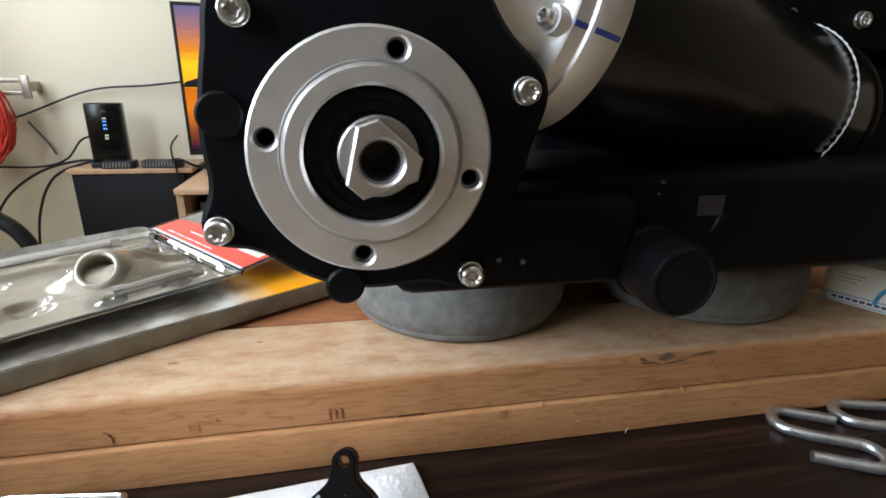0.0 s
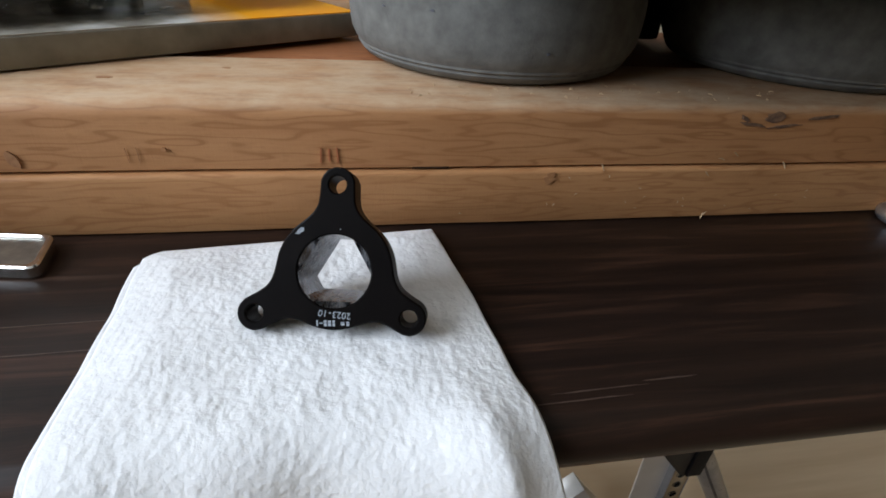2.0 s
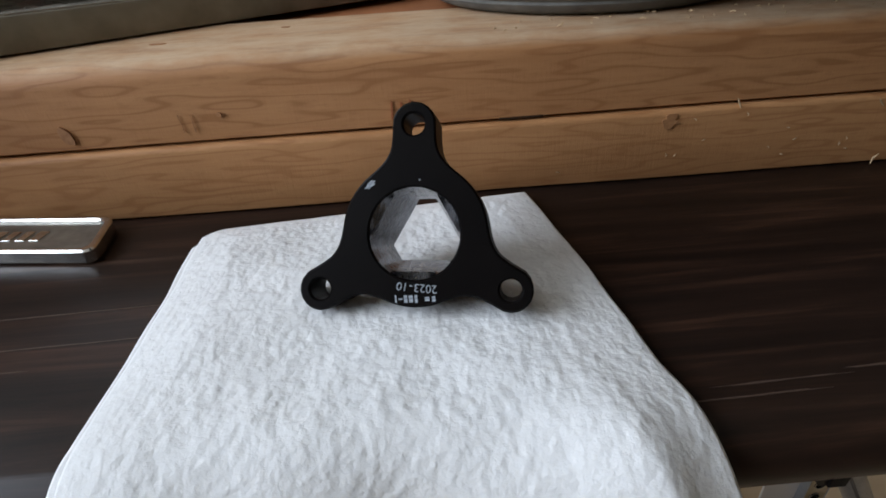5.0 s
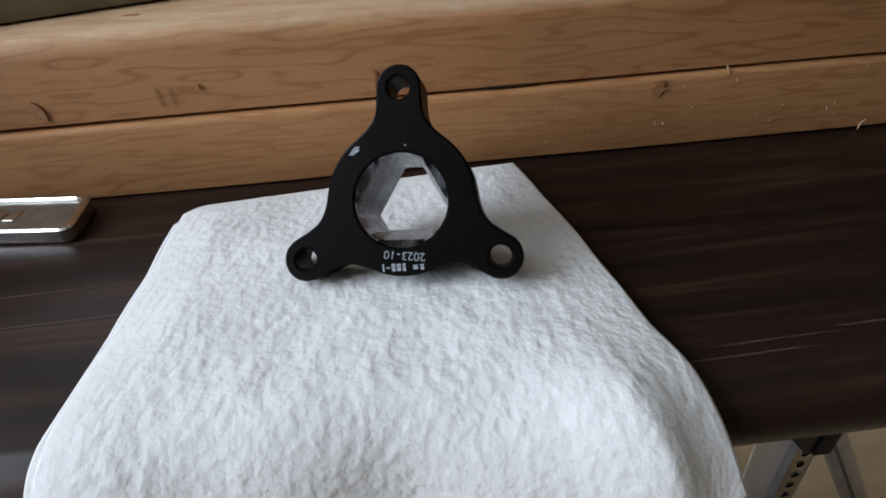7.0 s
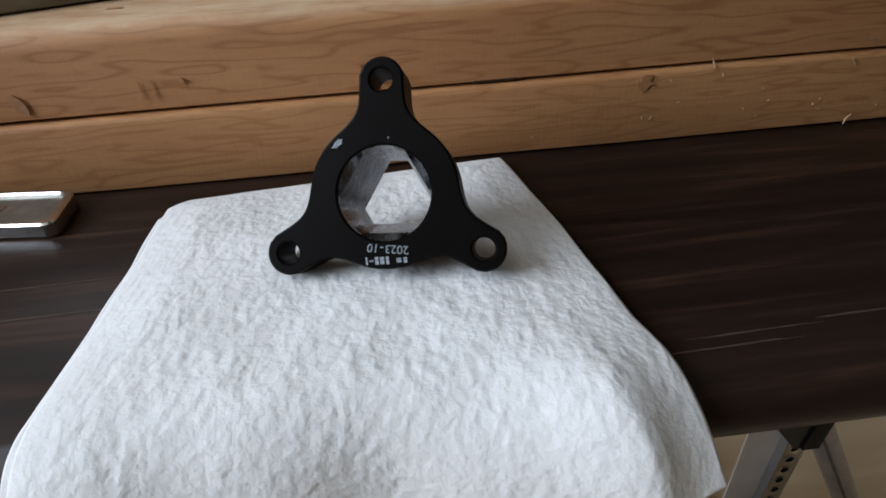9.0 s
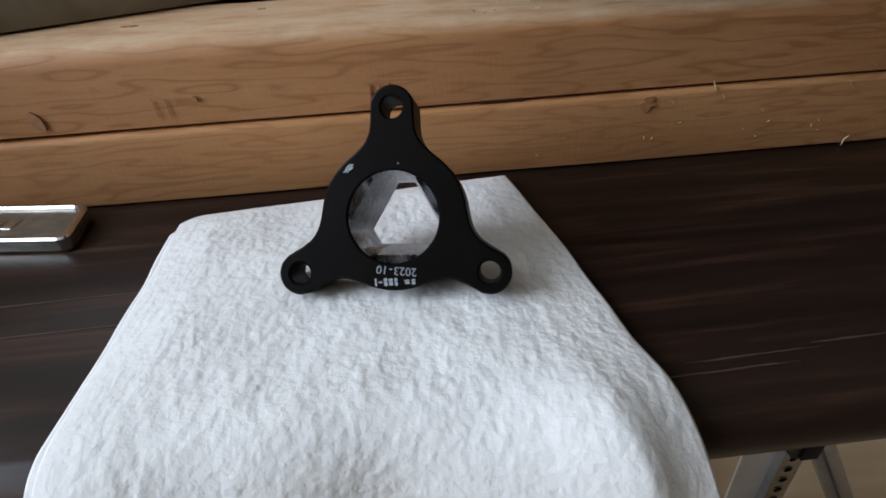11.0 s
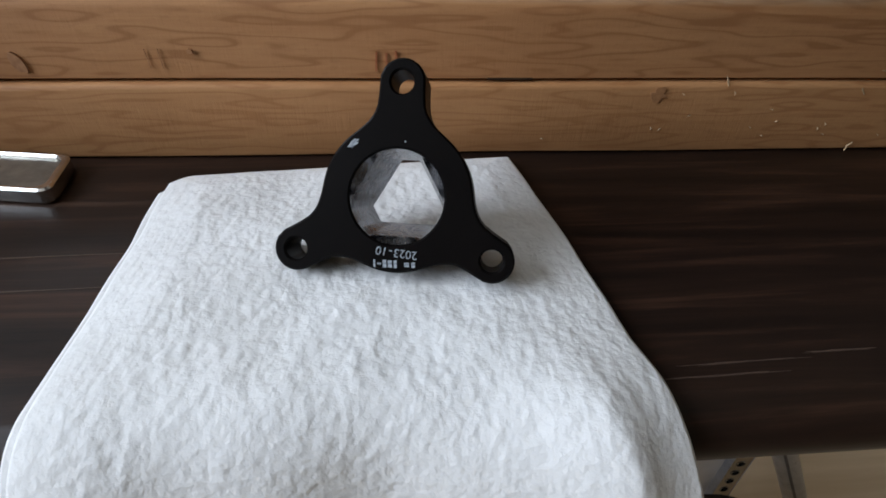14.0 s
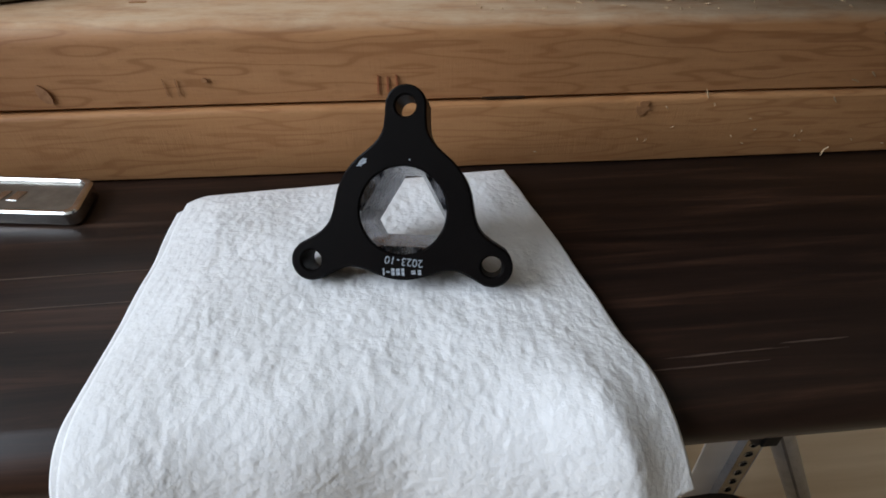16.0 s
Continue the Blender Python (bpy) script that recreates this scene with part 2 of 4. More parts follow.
M_SPLIT = mottled("open_split", (0.030, 0.016, 0.009), (0.06, 0.032, 0.018), 0.004, 0.9, spec=0.1)
M_PENCIL = mottled("red_pencil", (0.30, 0.085, 0.03), (0.42, 0.14, 0.05), 0.002, 0.7)
M_NAPKIN = napkin_mat()
M_ANOD = mottled("black_anodised", (0.0030, 0.0023, 0.0022), (0.0046, 0.0036, 0.0034), 0.02, 0.42, 0.0, fine=0.0008, bump=0.04, spec=0.07)
M_BORE = scuffed_steel()
M_PAINT_MARK = mottled("chalky_print", (0.10, 0.115, 0.135), (0.46, 0.50, 0.54), 0.0011, 0.8)
M_CASE = mottled("black_casting", (0.0022, 0.0024, 0.003), (0.0038, 0.004, 0.005), 0.03, 0.42, 0.0, fine=0.0009, bump=0.10, spec=0.065)
M_GLOSSBLACK = mottled("gloss_black", (0.0022, 0.0022, 0.0022), (0.0035, 0.0035, 0.0035), 0.05, 0.18, fine=0.05, spec=0.30)
M_RUBBERCAP = mottled("black_rubber", (0.0024, 0.0024, 0.0028), (0.004, 0.004, 0.0046), 0.02, 0.40, spec=0.10)
M_ALU = mottled("bead_blasted_aluminium", (0.50, 0.49, 0.47), (0.60, 0.59, 0.57), 0.02, 0.42, 0.85, fine=0.0007, bump=0.08)
M_CAST = mottled("cast_aluminium", (0.56, 0.55, 0.53), (0.68, 0.67, 0.65), 0.03, 0.48, 0.55, fine=0.0012, bump=0.15)
M_STEEL = mottled("machined_steel", (0.44, 0.42, 0.40), (0.56, 0.54, 0.52), 0.012, 0.38, 1.0, fine=0.01)
M_ZINC = mottled("zinc_bolt", (0.50, 0.50, 0.48), (0.70, 0.70, 0.67), 0.004, 0.30, 1.0)
M_GALV = mottled("galvanised_rod", (0.52, 0.55, 0.57), (0.74, 0.77, 0.79), 0.006, 0.30, 0.92, fine=0.0008, bump=0.15)
M_CHROME = mottled("chrome", (0.50, 0.50, 0.50), (0.64, 0.64, 0.64), 0.05, 0.12, 1.0)
M_SCRATCH = mottled("worn_print", (0.035, 0.020, 0.013), (0.085, 0.052, 0.036), 0.008, 0.6)
M_LEGPAINT = mottled("silver_paint", (0.62, 0.60, 0.56), (0.70, 0.68, 0.64), 0.04, 0.35, 0.35)
M_BRACE = mottled("dull_chrome_tube", (0.30, 0.31, 0.33), (0.46, 0.47, 0.49), 0.03, 0.30, 0.6)
M_WRENCH = mottled("worn_chrome_tool", (0.46, 0.45, 0.43), (0.68, 0.67, 0.65), 0.01, 0.24, 1.0, fine=0.0008, bump=0.06)
M_WRENCH_IN = mottled("matt_tool_panel", (0.22, 0.215, 0.19), (0.36, 0.35, 0.31), 0.008, 0.42, 0.9, fine=0.0008, bump=0.1)
M_TYRE = mottled("grey_rubber", (0.105, 0.103, 0.093), (0.17, 0.167, 0.152), 0.012, 0.78, 0.0, fine=0.0014, bump=0.30, spec=0.2)
M_WHEELDISC = mottled("pale_blue_tone", (0.34, 0.40, 0.56), (0.42, 0.48, 0.66), 0.03, 0.3)
M_SLAB = mottled("grey_edge", (0.19, 0.175, 0.135), (0.29, 0.27, 0.215), 0.02, 0.45, 0.0, fine=0.002, bump=0.1)
M_SLABTOP = slab_top()
M_CLEAR = clear_plastic("clear_blister")
M_RED = mottled("red_card", (0.62, 0.045, 0.03), (0.72, 0.07, 0.045), 0.03, 0.3)
M_WHITECARD = mottled("white_card", (0.70, 0.69, 0.66), (0.80, 0.79, 0.76), 0.03, 0.5)
M_GREYCARD = mottled("grey_card", (0.13, 0.125, 0.11), (0.24, 0.23, 0.20), 0.02, 0.35)
M_INSERT = mottled("champagne_plastic", (0.33, 0.29, 0.22), (0.46, 0.415, 0.335), 0.03, 0.15, 0.35)
M_DULL = mottled("dull_label", (0.012, 0.012, 0.014), (0.022, 0.022, 0.025), 0.01, 0.4)
M_DARKTOOL = mottled("dark_insert", (0.05, 0.05, 0.06), (0.12, 0.12, 0.13), 0.02, 0.4)
M_BLUEINK = mottled("blue_marker", (0.015, 0.04, 0.26), (0.03, 0.07, 0.36), 0.003, 0.5)
M_BLUEPRINT = mottled("blue_print", (0.03, 0.22, 0.42), (0.05, 0.28, 0.50), 0.01, 0.5)
M_NAVY = mottled("navy_print", (0.04, 0.06, 0.13), (0.06, 0.08, 0.17), 0.01, 0.5)
M_CREAMBOX = mottled("cream_carton", (0.68, 0.64, 0.55), (0.76, 0.72, 0.63), 0.03, 0.6)
M_BLACKPLASTIC = mottled("black_plastic", (0.007, 0.007, 0.008), (0.012, 0.012, 0.014), 0.05, 0.38, spec=0.28)
M_BLACKPANEL = mottled("black_panel", (0.005, 0.005, 0.006), (0.008, 0.008, 0.009), 0.1, 0.6, spec=0.2)
M_BEECH = mottled("beech_laminate", (0.40, 0.24, 0.13), (0.50, 0.32, 0.19), 0.04, 0.45)
M_SCREEN = sunset_screen()
M_LED = glow("blue_led", (0.08, 0.30, 1.0), 3.0)
M_LEDW = glow("white_led", (0.8, 0.9, 0.7), 1.2)
M_REDWIRE = mottled("red_wire", (0.45, 0.03, 0.02), (0.60, 0.06, 0.04), 0.02, 0.35)
M_BRASSY = mottled("brushed_nickel", (0.34, 0.30, 0.25), (0.42, 0.38, 0.32), 0.02, 0.4, 0.7)
M_TIGER = striped_cloth()
M_WHITEPAINT = mottled("white_window_paint", (0.74, 0.73, 0.70), (0.80, 0.79, 0.76), 0.1, 0.4)
M_WIRECORD = mottled("pale_cord", (0.45, 0.45, 0.43), (0.62, 0.62, 0.60), 0.003, 0.5)
M_SPLINTER = mottled("pale_splinter", (0.48, 0.32, 0.17), (0.62, 0.45, 0.27), 0.003, 0.7)


# ---------------------------------------------------------------- mesh helpers
def finish(name, bm, mat, smooth=35):
    me = bpy.data.meshes.new(name)
    bmesh.ops.recalc_face_normals(bm, faces=bm.faces)
    for f in bm.faces:
        f.smooth = smooth > 0
    if smooth > 0:
        for e in bm.edges:
            if len(e.link_faces) == 2 and e.calc_face_angle(0) > radians(smooth):
                e.smooth = False
    bm.to_mesh(me)
    bm.free()
    me.materials.append(mat)
    return me


def part(name, bm, mat, parent=None, label="", smooth=35, at=None):
    """One mesh object under a thing or a part, or on its own."""
    ob = new(name, finish(name, bm, mat, smooth))
    if at is not None:
        ob.matrix_basis = at
    if parent:
        ob.parent = parent
    return tagged(ob, label)


def thing(name, label, category, m=None, group="", kind=""):
    ob = new(name)
    ob.empty_display_size = 0.02
    if m is not None:
        ob.matrix_basis = m
    return tagged(ob, label, category, group, kind)


def solid(name, bm, mat, label, category, m=None, group="", kind="", smooth=35):
    return tagged(part(name, bm, mat, None, "", smooth, m), label, category, group, kind)


def box(x0, x1, y0, y1, z0, z1, bevel=0.0, seg=2):
    bm = bmesh.new()
    bmesh.ops.create_cube(bm, size=1, matrix=Matrix.LocRotScale(((x0 + x1) / 2, (y0 + y1) / 2, (z0 + z1) / 2), None, (x1 - x0, y1 - y0, z1 - z0)))
    if bevel:
        bmesh.ops.bevel(bm, geom=bm.edges[:], offset=bevel, segments=seg, profile=0.5, affect="EDGES")
    return bm


def add(bm, other, m=None):
    """Joins another bmesh into bm."""
    if m is not None:
        bmesh.ops.transform(other, matrix=m, verts=other.verts)
    me = bpy.data.meshes.new("tmp")
    other.to_mesh(me)
    other.free()
    bm.from_mesh(me)
    bpy.data.meshes.remove(me)
    return bm


def lathe(profile, n=48, closed=False):
    """Turns (radius, height) round the z axis. closed: the profile is a loop."""
    bm = bmesh.new()
    rings = []
    for r, h in profile:
        if r < 1e-6:
            rings.append([bm.verts.new((0, 0, h))])
        else:
            rings.append([bm.verts.new((r * math.cos(2 * math.pi * i / n), r * math.sin(2 * math.pi * i / n), h)) for i in range(n)])
    pairs = list(zip(rings, rings[1:])) + ([(rings[-1], rings[0])] if closed else [])
    for a, b in pairs:
        for i in range(n):
            j = (i + 1) % n
            vs = [a[i % len(a)], a[j % len(a)], b[j % len(b)], b[i % len(b)]]
            vs = list(dict.fromkeys(vs))
            if len(vs) > 2:
                bm.faces.new(vs)
    return bm


def circle(r, n=28, c=(0, 0), phase=0.0):
    return [(c[0] + r * math.cos(phase + 2 * math.pi * i / n), c[1] + r * math.sin(phase + 2 * math.pi * i / n)) for i in range(n)]


def plate(outline, holes, z0, z1, bevel=0.0):
    """A flat piece between z0 and z1 with an outline and through holes, its rims chamfered."""
    bm = bmesh.new()

    def loop(pts, z):
        vs = [bm.verts.new((x, y, z)) for x, y in pts]
        return vs, [bm.edges.new((a, b)) for a, b in zip(vs, vs[1:] + vs[:1])]

    def shrunk(pts, d):
        out, k = [], len(pts)
        for i in range(k):
            a, b, c = Vector(pts[i - 1]), Vector(pts[i]), Vector(pts[(i + 1) % k])
            t = (c - a).normalized()
            out.append((b.x - t.y * d, b.y + t.x * d))
        return out

    def ccw(pts):
        area = sum(a[0] * b[1] - b[0] * a[1] for a, b in zip(pts, pts[1:] + pts[:1]))
        return list(pts) if area > 0 else list(pts)[::-1]

    outline, holes = ccw(list(outline)), [ccw(list(h)) for h in holes]
    for z, zz in ((z1, z1 - bevel), (z0, z0 + bevel)):
        edges = []
        for k, pts in enumerate([outline] + list(holes)):
            inner = shrunk(pts, bevel * (1 if k == 0 else -1)) if bevel else pts
            vs, es = loop(inner, z)
            edges += es
            if bevel:
                ws, _ = loop(pts, zz)
                for i in range(len(vs)):
                    bm.faces.new((vs[i - 1], vs[i], ws[i], ws[i - 1]))
        bmesh.ops.triangle_fill(bm, edges=edges, use_beauty=True)
    zs = (z0 + bevel, z1 - bevel)
    for pts in [outline] + list(holes):
        a, _ = loop(pts, zs[0])
        b, _ = loop(pts, zs[1])
        for i in range(len(a)):
            bm.faces.new((a[i - 1], a[i], b[i], b[i - 1]))
    bmesh.ops.remove_doubles(bm, verts=bm.verts[:], dist=1e-6)
    return bm


def star(sdf, n, reach):
    """The outline of a shape round the origin, given by its distance function."""
    out = []
    for i in range(n):
        a = 2 * math.pi * i / n
        lo, hi = 0.0, reach
        x = reach
        while x > 0 and sdf(x * math.cos(a), x * math.sin(a)) > 0:
            x -= reach / 150
        lo, hi = x, x + reach / 150
        for _ in range(14):
            mid = (lo + hi) / 2
            if sdf(mid * math.cos(a), mid * math.sin(a)) > 0:
                hi = mid
            else:
                lo = mid
        out.append((lo * math.cos(a), lo * math.sin(a)))
    return out


def smin(a, b, k):
    h = max(k - abs(a - b), 0) / k
    return min(a, b) - h * h * k / 4


def capsule(x, y, x0, y0, x1, y1, r):
    dx, dy = x1 - x0, y1 - y0
    t = max(0, min(1, ((x - x0) * dx + (y - y0) * dy) / (dx * dx + dy * dy)))
    return math.hypot(x - x0 - t * dx, y - y0 - t * dy) - r


def spline(pts, steps=8):
    """A smooth line through points."""
    p = [Vector(q) for q in pts]
    p = [2 * p[0] - p[1]] + p + [2 * p[-1] - p[-2]]
    out = []
    for a, b, c, d in zip(p, p[1:], p[2:], p[3:]):
        for i in range(steps):
            t = i / steps
            out.append(0.5 * (2 * b + (c - a) * t + (2 * a - 5 * b + 4 * c - d) * t * t + (3 * b - a - 3 * c + d) * t ** 3))
    return out + [p[-2]]


def tube(path, r, n=10, caps=True):
    """A round rod along a line of points; r may be a list."""
    bm = bmesh.new()
    path = [Vector(p) for p in path]
    rings, up = [], None
    for i, p in enumerate(path):
        t = (path[min(i + 1, len(path) - 1)] - path[max(i - 1, 0)]).normalized()
        if up is None:
            up = t.orthogonal().normalized()
        up = (up - t * up.dot(t)).normalized()
        side = t.cross(up)
        rr = r[i] if isinstance(r, list) else r
        rings.append([bm.verts.new(p + (up * math.cos(2 * math.pi * k / n) + side * math.sin(2 * math.pi * k / n)) * rr) for k in range(n)])
    for a, b in zip(rings, rings[1:]):
        for k in range(n):
            bm.faces.new((a[k - 1], a[k], b[k], b[k - 1]))
    if caps:
        bm.faces.new(rings[0])
        bm.faces.new(rings[-1])
    return bm


def blob(rx, rz, seed, n=18, rough=0.25, thick=0.0006):
    """A flat irregular spot in the xz plane."""
    rnd = random.Random(seed)
    ph = rnd.random() * 10
    pts = []
    for i in range(n):
        a = 2 * math.pi * i / n
        k = 1 + rough * noise.noise(Vector((math.cos(a) * 1.6 + ph, math.sin(a) * 1.6, seed)))
        pts.append((rx * k * math.cos(a), rz * k * math.sin(a)))
    return plate(pts, [], -thick, thick)


def facing(x, y, z):
    """The pose of a turned part whose axis points to the viewer's side (-y)."""
    return pose(x, y, z, 90, 0, 0)


def writing(name, text, size, mat, m, parent, label=""):
    cu = bpy.data.curves.new(name, "FONT")
    cu.body, cu.size, cu.align_x, cu.align_y, cu.extrude = text, size, "CENTER", "CENTER", 0.0001
    tmp = bpy.data.objects.new("tmp", cu)
    me = bpy.data.meshes.new_from_object(tmp)
    bpy.data.objects.remove(tmp)
    me.materials.clear()
    me.materials.append(mat)
    ob = new(name, me)
    ob.matrix_basis = m
    ob.parent = parent
    return tagged(ob, label)



# ---------------------------------------------------------------- the room
def room():
    w = 0.12
    solid("floor", box(WEST - w, EAST + w, SOUTH - w, NORTH + w, FLOOR - 0.06, FLOOR), M_FLOOR, "pale beech laminate floor", "floor", kind="structure")
    solid("ceiling", box(WEST - w, EAST + w, SOUTH - w, NORTH + w, CEIL, CEIL + 0.1), M_CEIL, "plain off-white painted ceiling", "ceiling", kind="structure")
    solid("wall_north", box(WEST - w, EAST + w, NORTH, NORTH + w, FLOOR, CEIL), M_WALL, "cream painted plaster wall behind the desk", "wall", kind="structure")
    # east and south walls are unseen, darkened to cut the room's fill
    solid("wall_east", box(EAST, EAST + w, SOUTH, NORTH, FLOOR, CEIL), M_WALL_LOWFILL, "unseen wall, darkened to cut bounced light", "wall", kind="structure")

    solid("wall_south", box(WEST - w, EAST + w, SOUTH - w, SOUTH, FLOOR, CEIL), M_WALL_LOWFILL, "unseen wall, darkened to cut bounced light", "wall", kind="structure")
    z0, z1 = 0.40, 1.62
    spans = ((-0.90, 0.40), (1.40, 2.20))
    bm = bmesh.new()
    for p, q in ((SOUTH, spans[0][0]), (spans[0][1], spans[1][0]), (spans[1][1], NORTH)):
        add(bm, box(WEST - w, WEST, p, q, FLOOR, CEIL))
    for p, q in spans:
        add(bm, box(WEST - w, WEST, p, q, FLOOR, z0))
        add(bm, box(WEST - w, WEST, p, q, z1, CEIL))
    solid("wall_west", bm, M_WALL, "cream painted wall with two window openings", "wall", kind="structure")
    for k, (p, q) in enumerate(spans):
        win = thing("window_%d" % (k + 1), "white painted window letting daylight in", "window", kind="structure")
        f = 0.04
        for a, b, u, v in ((p, p + f, z0, z1), (q - f, q, z0, z1), (p + f, q - f, z0, z0 + f), (p + f, q - f, z1 - f, z1)):
            part("window_frame", box(WEST - 0.10, WEST - 0.06, a, b, u, v, 0.003), M_WHITEPAINT, win)


room()


# ---------------------------------------------------------------- the folding table
def table():
    t = thing("folding_table", "dark walnut laminate folding table with chrome legs", "table")
    x0, x1, y0, y1 = -0.75, 0.95, 0.1928, 0.86
    top = bmesh.new()
    add(top, box(x0, x1, y0 + 0.008, y1, -0.026, 0.0, 0.002))
    part("tabletop", top, M_TABLE, t)
    # a half-round edge band along the front
    prof = [(y0 + 0.0085 - 0.0125 * math.sin(math.pi * i / 10) ** 0.8, -0.0005 - 0.0285 * i / 10) for i in range(11)]
    bm = bmesh.new()
    rings = [[bm.verts.new((x, y, z)) for y, z in prof] + [bm.verts.new((x, y0 + 0.02, -0.029)), bm.verts.new((x, y0 + 0.02, -0.0265))] for x in (x0, x1)]
    n = len(rings[0])
    for i in range(n - 1):
        bm.faces.new((rings[0][i], rings[0][i + 1], rings[1][i + 1], rings[1][i]))
    bm.faces.new(rings[0])
    bm.faces.new(rings[1])
    part("edge_band", bm, M_TABLE, t, "dark rounded edge band")
    for x, y, l, r in ((-0.140, 0.2752, 0.040, 1), (-0.130, 0.2563, 0.034, 2), (-0.150, 0.2440, 0.016, 3), (0.114, 0.2118, 0.018, 4), (0.106, 0.2070, 0.019, 5), (0.150, 0.2145, 0.012, 6)):
        part("scratch", blob(l, 0.00035, 60 + r, 40, 0.9, 0.0001), M_SCRATCH, t, "thin pale scratch", at=pose(x, y, 0.0001, 0, 0, 1.5))
    # a leg at each corner
    for x, y in ((x0 + 0.08, y0 + 0.06), (x1 - 0.08, y0 + 0.06), (x0 + 0.08, y1 - 0.08), (x1 - 0.08, y1 - 0.08)):
        part("leg", box(x - 0.015, x + 0.015, y - 0.015, y + 0.015, FLOOR, -0.0262, 0.003), M_LEGPAINT, t, "silver square leg")
    return t


table()


def folding_stand():
    """A folded steel stand on the floor: a black hub, a wide flat leg, a perforated strut and a round leg."""
    st = thing("folding_stand", "folded steel stand with black hub, standing under the table", "stand", pose(0.44, 0.44, 0))
    part("hub", plate([(-0.064, 0.085), (-0.0615, 0.0625), (-0.012, 0.0), (0.0155, 0.0), (0.0165, 0.066), (0.017, 0.085)], [], -0.022, 0.020, 0.002), M_BLACKPLASTIC, st, "black plastic hub",
         at=pose(0, 0, -0.440, 90, 0, 0))
    # blacker strip on the front stands in for the hub's shaded side
    part("hub_shade_side", box(-0.006, 0.0150, -0.0235, -0.0202, 0.002, 0.083, 0.001), M_BLACKPANEL, st, at=pose(0, 0, -0.440))
    # wide flat leg
    part("flat_leg", plate([(-0.0600, -0.3755), (-0.0095, -0.4365), (-0.0010, -0.7285), (-0.0400, -0.7285)], [], -0.0015, 0.0015, 0.0005), M_LEGPAINT, st, "pale silver flat leg", at=pose(0, 0.003, 0, 90, 0, 0))
    # perforated strut, a shallow channel with a row of holes
    strut = pose(0.001, -0.008, -0.4405, 0, -2.3, 0) @ pose(0, 0, 0, 90, 0, 0)
    face = plate([(-0.0125, -0.286), (0.0125, -0.286), (0.0125, 0), (-0.0125, 0)], [circle(0.0056, 16, (0, -0.016 - 0.0225 * k)) for k in range(12)], -0.0012, 0.0012, 0.0003)
    leg = part("perforated_strut", face, M_CHROME, st, "chromed strut with a row of holes", at=strut)
    for k in range(12):
        part("hole_rim", lathe([(0.0056, -0.007), (0.0056, 0.0013), (0.0066, 0.0013), (0.0064, 0.0020), (0.0054, 0.0018), (0.0050, -0.007)], 16, closed=True), M_CHROME, leg, at=pose(0, -0.016 - 0.0225 * k, 0))
    part("strut_core", box(-0.0120, 0.0120, -0.286, 0, -0.0125, -0.0075), M_DARKTOOL, leg)
    for x in (-0.0138, 0.0126):
        part("strut_flange", box(x, x + 0.0012, -0.286, 0, -0.012, 0.0014), M_BRACE, leg)
    # round leg with a thin dark stripe along it
    a, b = Vector((0.018, 0.012, -0.405)), Vector((0.205, 0.012, -0.720))
    part("round_leg", tube([a, b], 0.0165, 20), M_BRACE, st, "dull chromed tube leg")
    part("leg_stripe", tube([a + Vector((-0.006, -0.0150, 0)), b + Vector((-0.006, -0.0150, 0))], 0.0022, 8), M_DARKTOOL, st)
    # short square leg in front of the flat one
    sq = part("square_leg", box(-0.016, 0.016, -0.016, 0.016, -0.185, 0, 0.0015), M_LEGPAINT, st, "silver square leg", at=pose(-0.108, 0.060, -0.572, 0, -34, 10))
    part("square_leg_cap", box(-0.0163, 0.0163, -0.0163, 0.0163, 0.0002, 0.0025, 0.0008), M_LEGPAINT, sq)
    return st


folding_stand()


# ---------------------------------------------------------------- the boards
def board(name, x0, x1, y0, y1, z0, z1, mat, label, round_=0.004, wob=0.0012):
    """A sawn board along x with eased, slightly uneven edges."""
    bm = bmesh.new()
    prof, k = [], 5
    for cy, cz, a0 in ((y0 + round_, z0 + 0.0015, 180), (y1 - round_, z0 + 0.0015, 270), (y1 - round_, z1 - round_, 0), (y0 + round_, z1 - round_, 90)):
        r = 0.0015 if cz < (z0 + z1) / 2 else round_
        for i in range(k):
            a = radians(a0 + 90 * i / (k - 1))
            prof.append((cy + round_ * math.cos(a), cz + r * math.sin(a)))
    n, rings = 90, []
    for i in range(n + 1):
        x = x0 + (x1 - x0) * i / n
        ring = []
        for y, z in prof:
            d = noise.noise(Vector((x * 9, y * 3, z * 40 + x0))) * wob
            ring.append(bm.verts.new((x, y + (d if y < (y0 + y1) / 2 else -d), z + (0.3 * d - 0.3 * wob if z > (z0 + z1) / 2 else 0))))
        rings.append(ring)
    for a, b in zip(rings, rings[1:]):
        for i in range(len(a)):
            bm.faces.new((a[i - 1], a[i], b[i], b[i - 1]))
    bm.faces.new(rings[0])
    bm.faces.new(rings[-1])
    ob = thing(name, label, "board")
    part("timber", bm, mat, ob)
    return ob


low = board("wooden_board", -0.70, 0.90, 0.3515, 0.62, 0.0005, 0.0375, M_PINE_LOW, "lower sawn pine board lying on the dark table", 0.003)
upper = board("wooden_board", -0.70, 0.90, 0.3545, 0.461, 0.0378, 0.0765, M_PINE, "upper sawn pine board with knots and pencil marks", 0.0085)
rear = board("wooden_board", -0.70, 0.90, 0.466, 0.62, 0.0378, 0.0735, M_PINE_RED, "reddish pine board behind the front board", 0.004)


def on_front(x, z, y=0.3540, turn=0):
    return pose(x, y, z, 90, 0, 0) @ pose(0, 0, 0, 0, 0, turn)


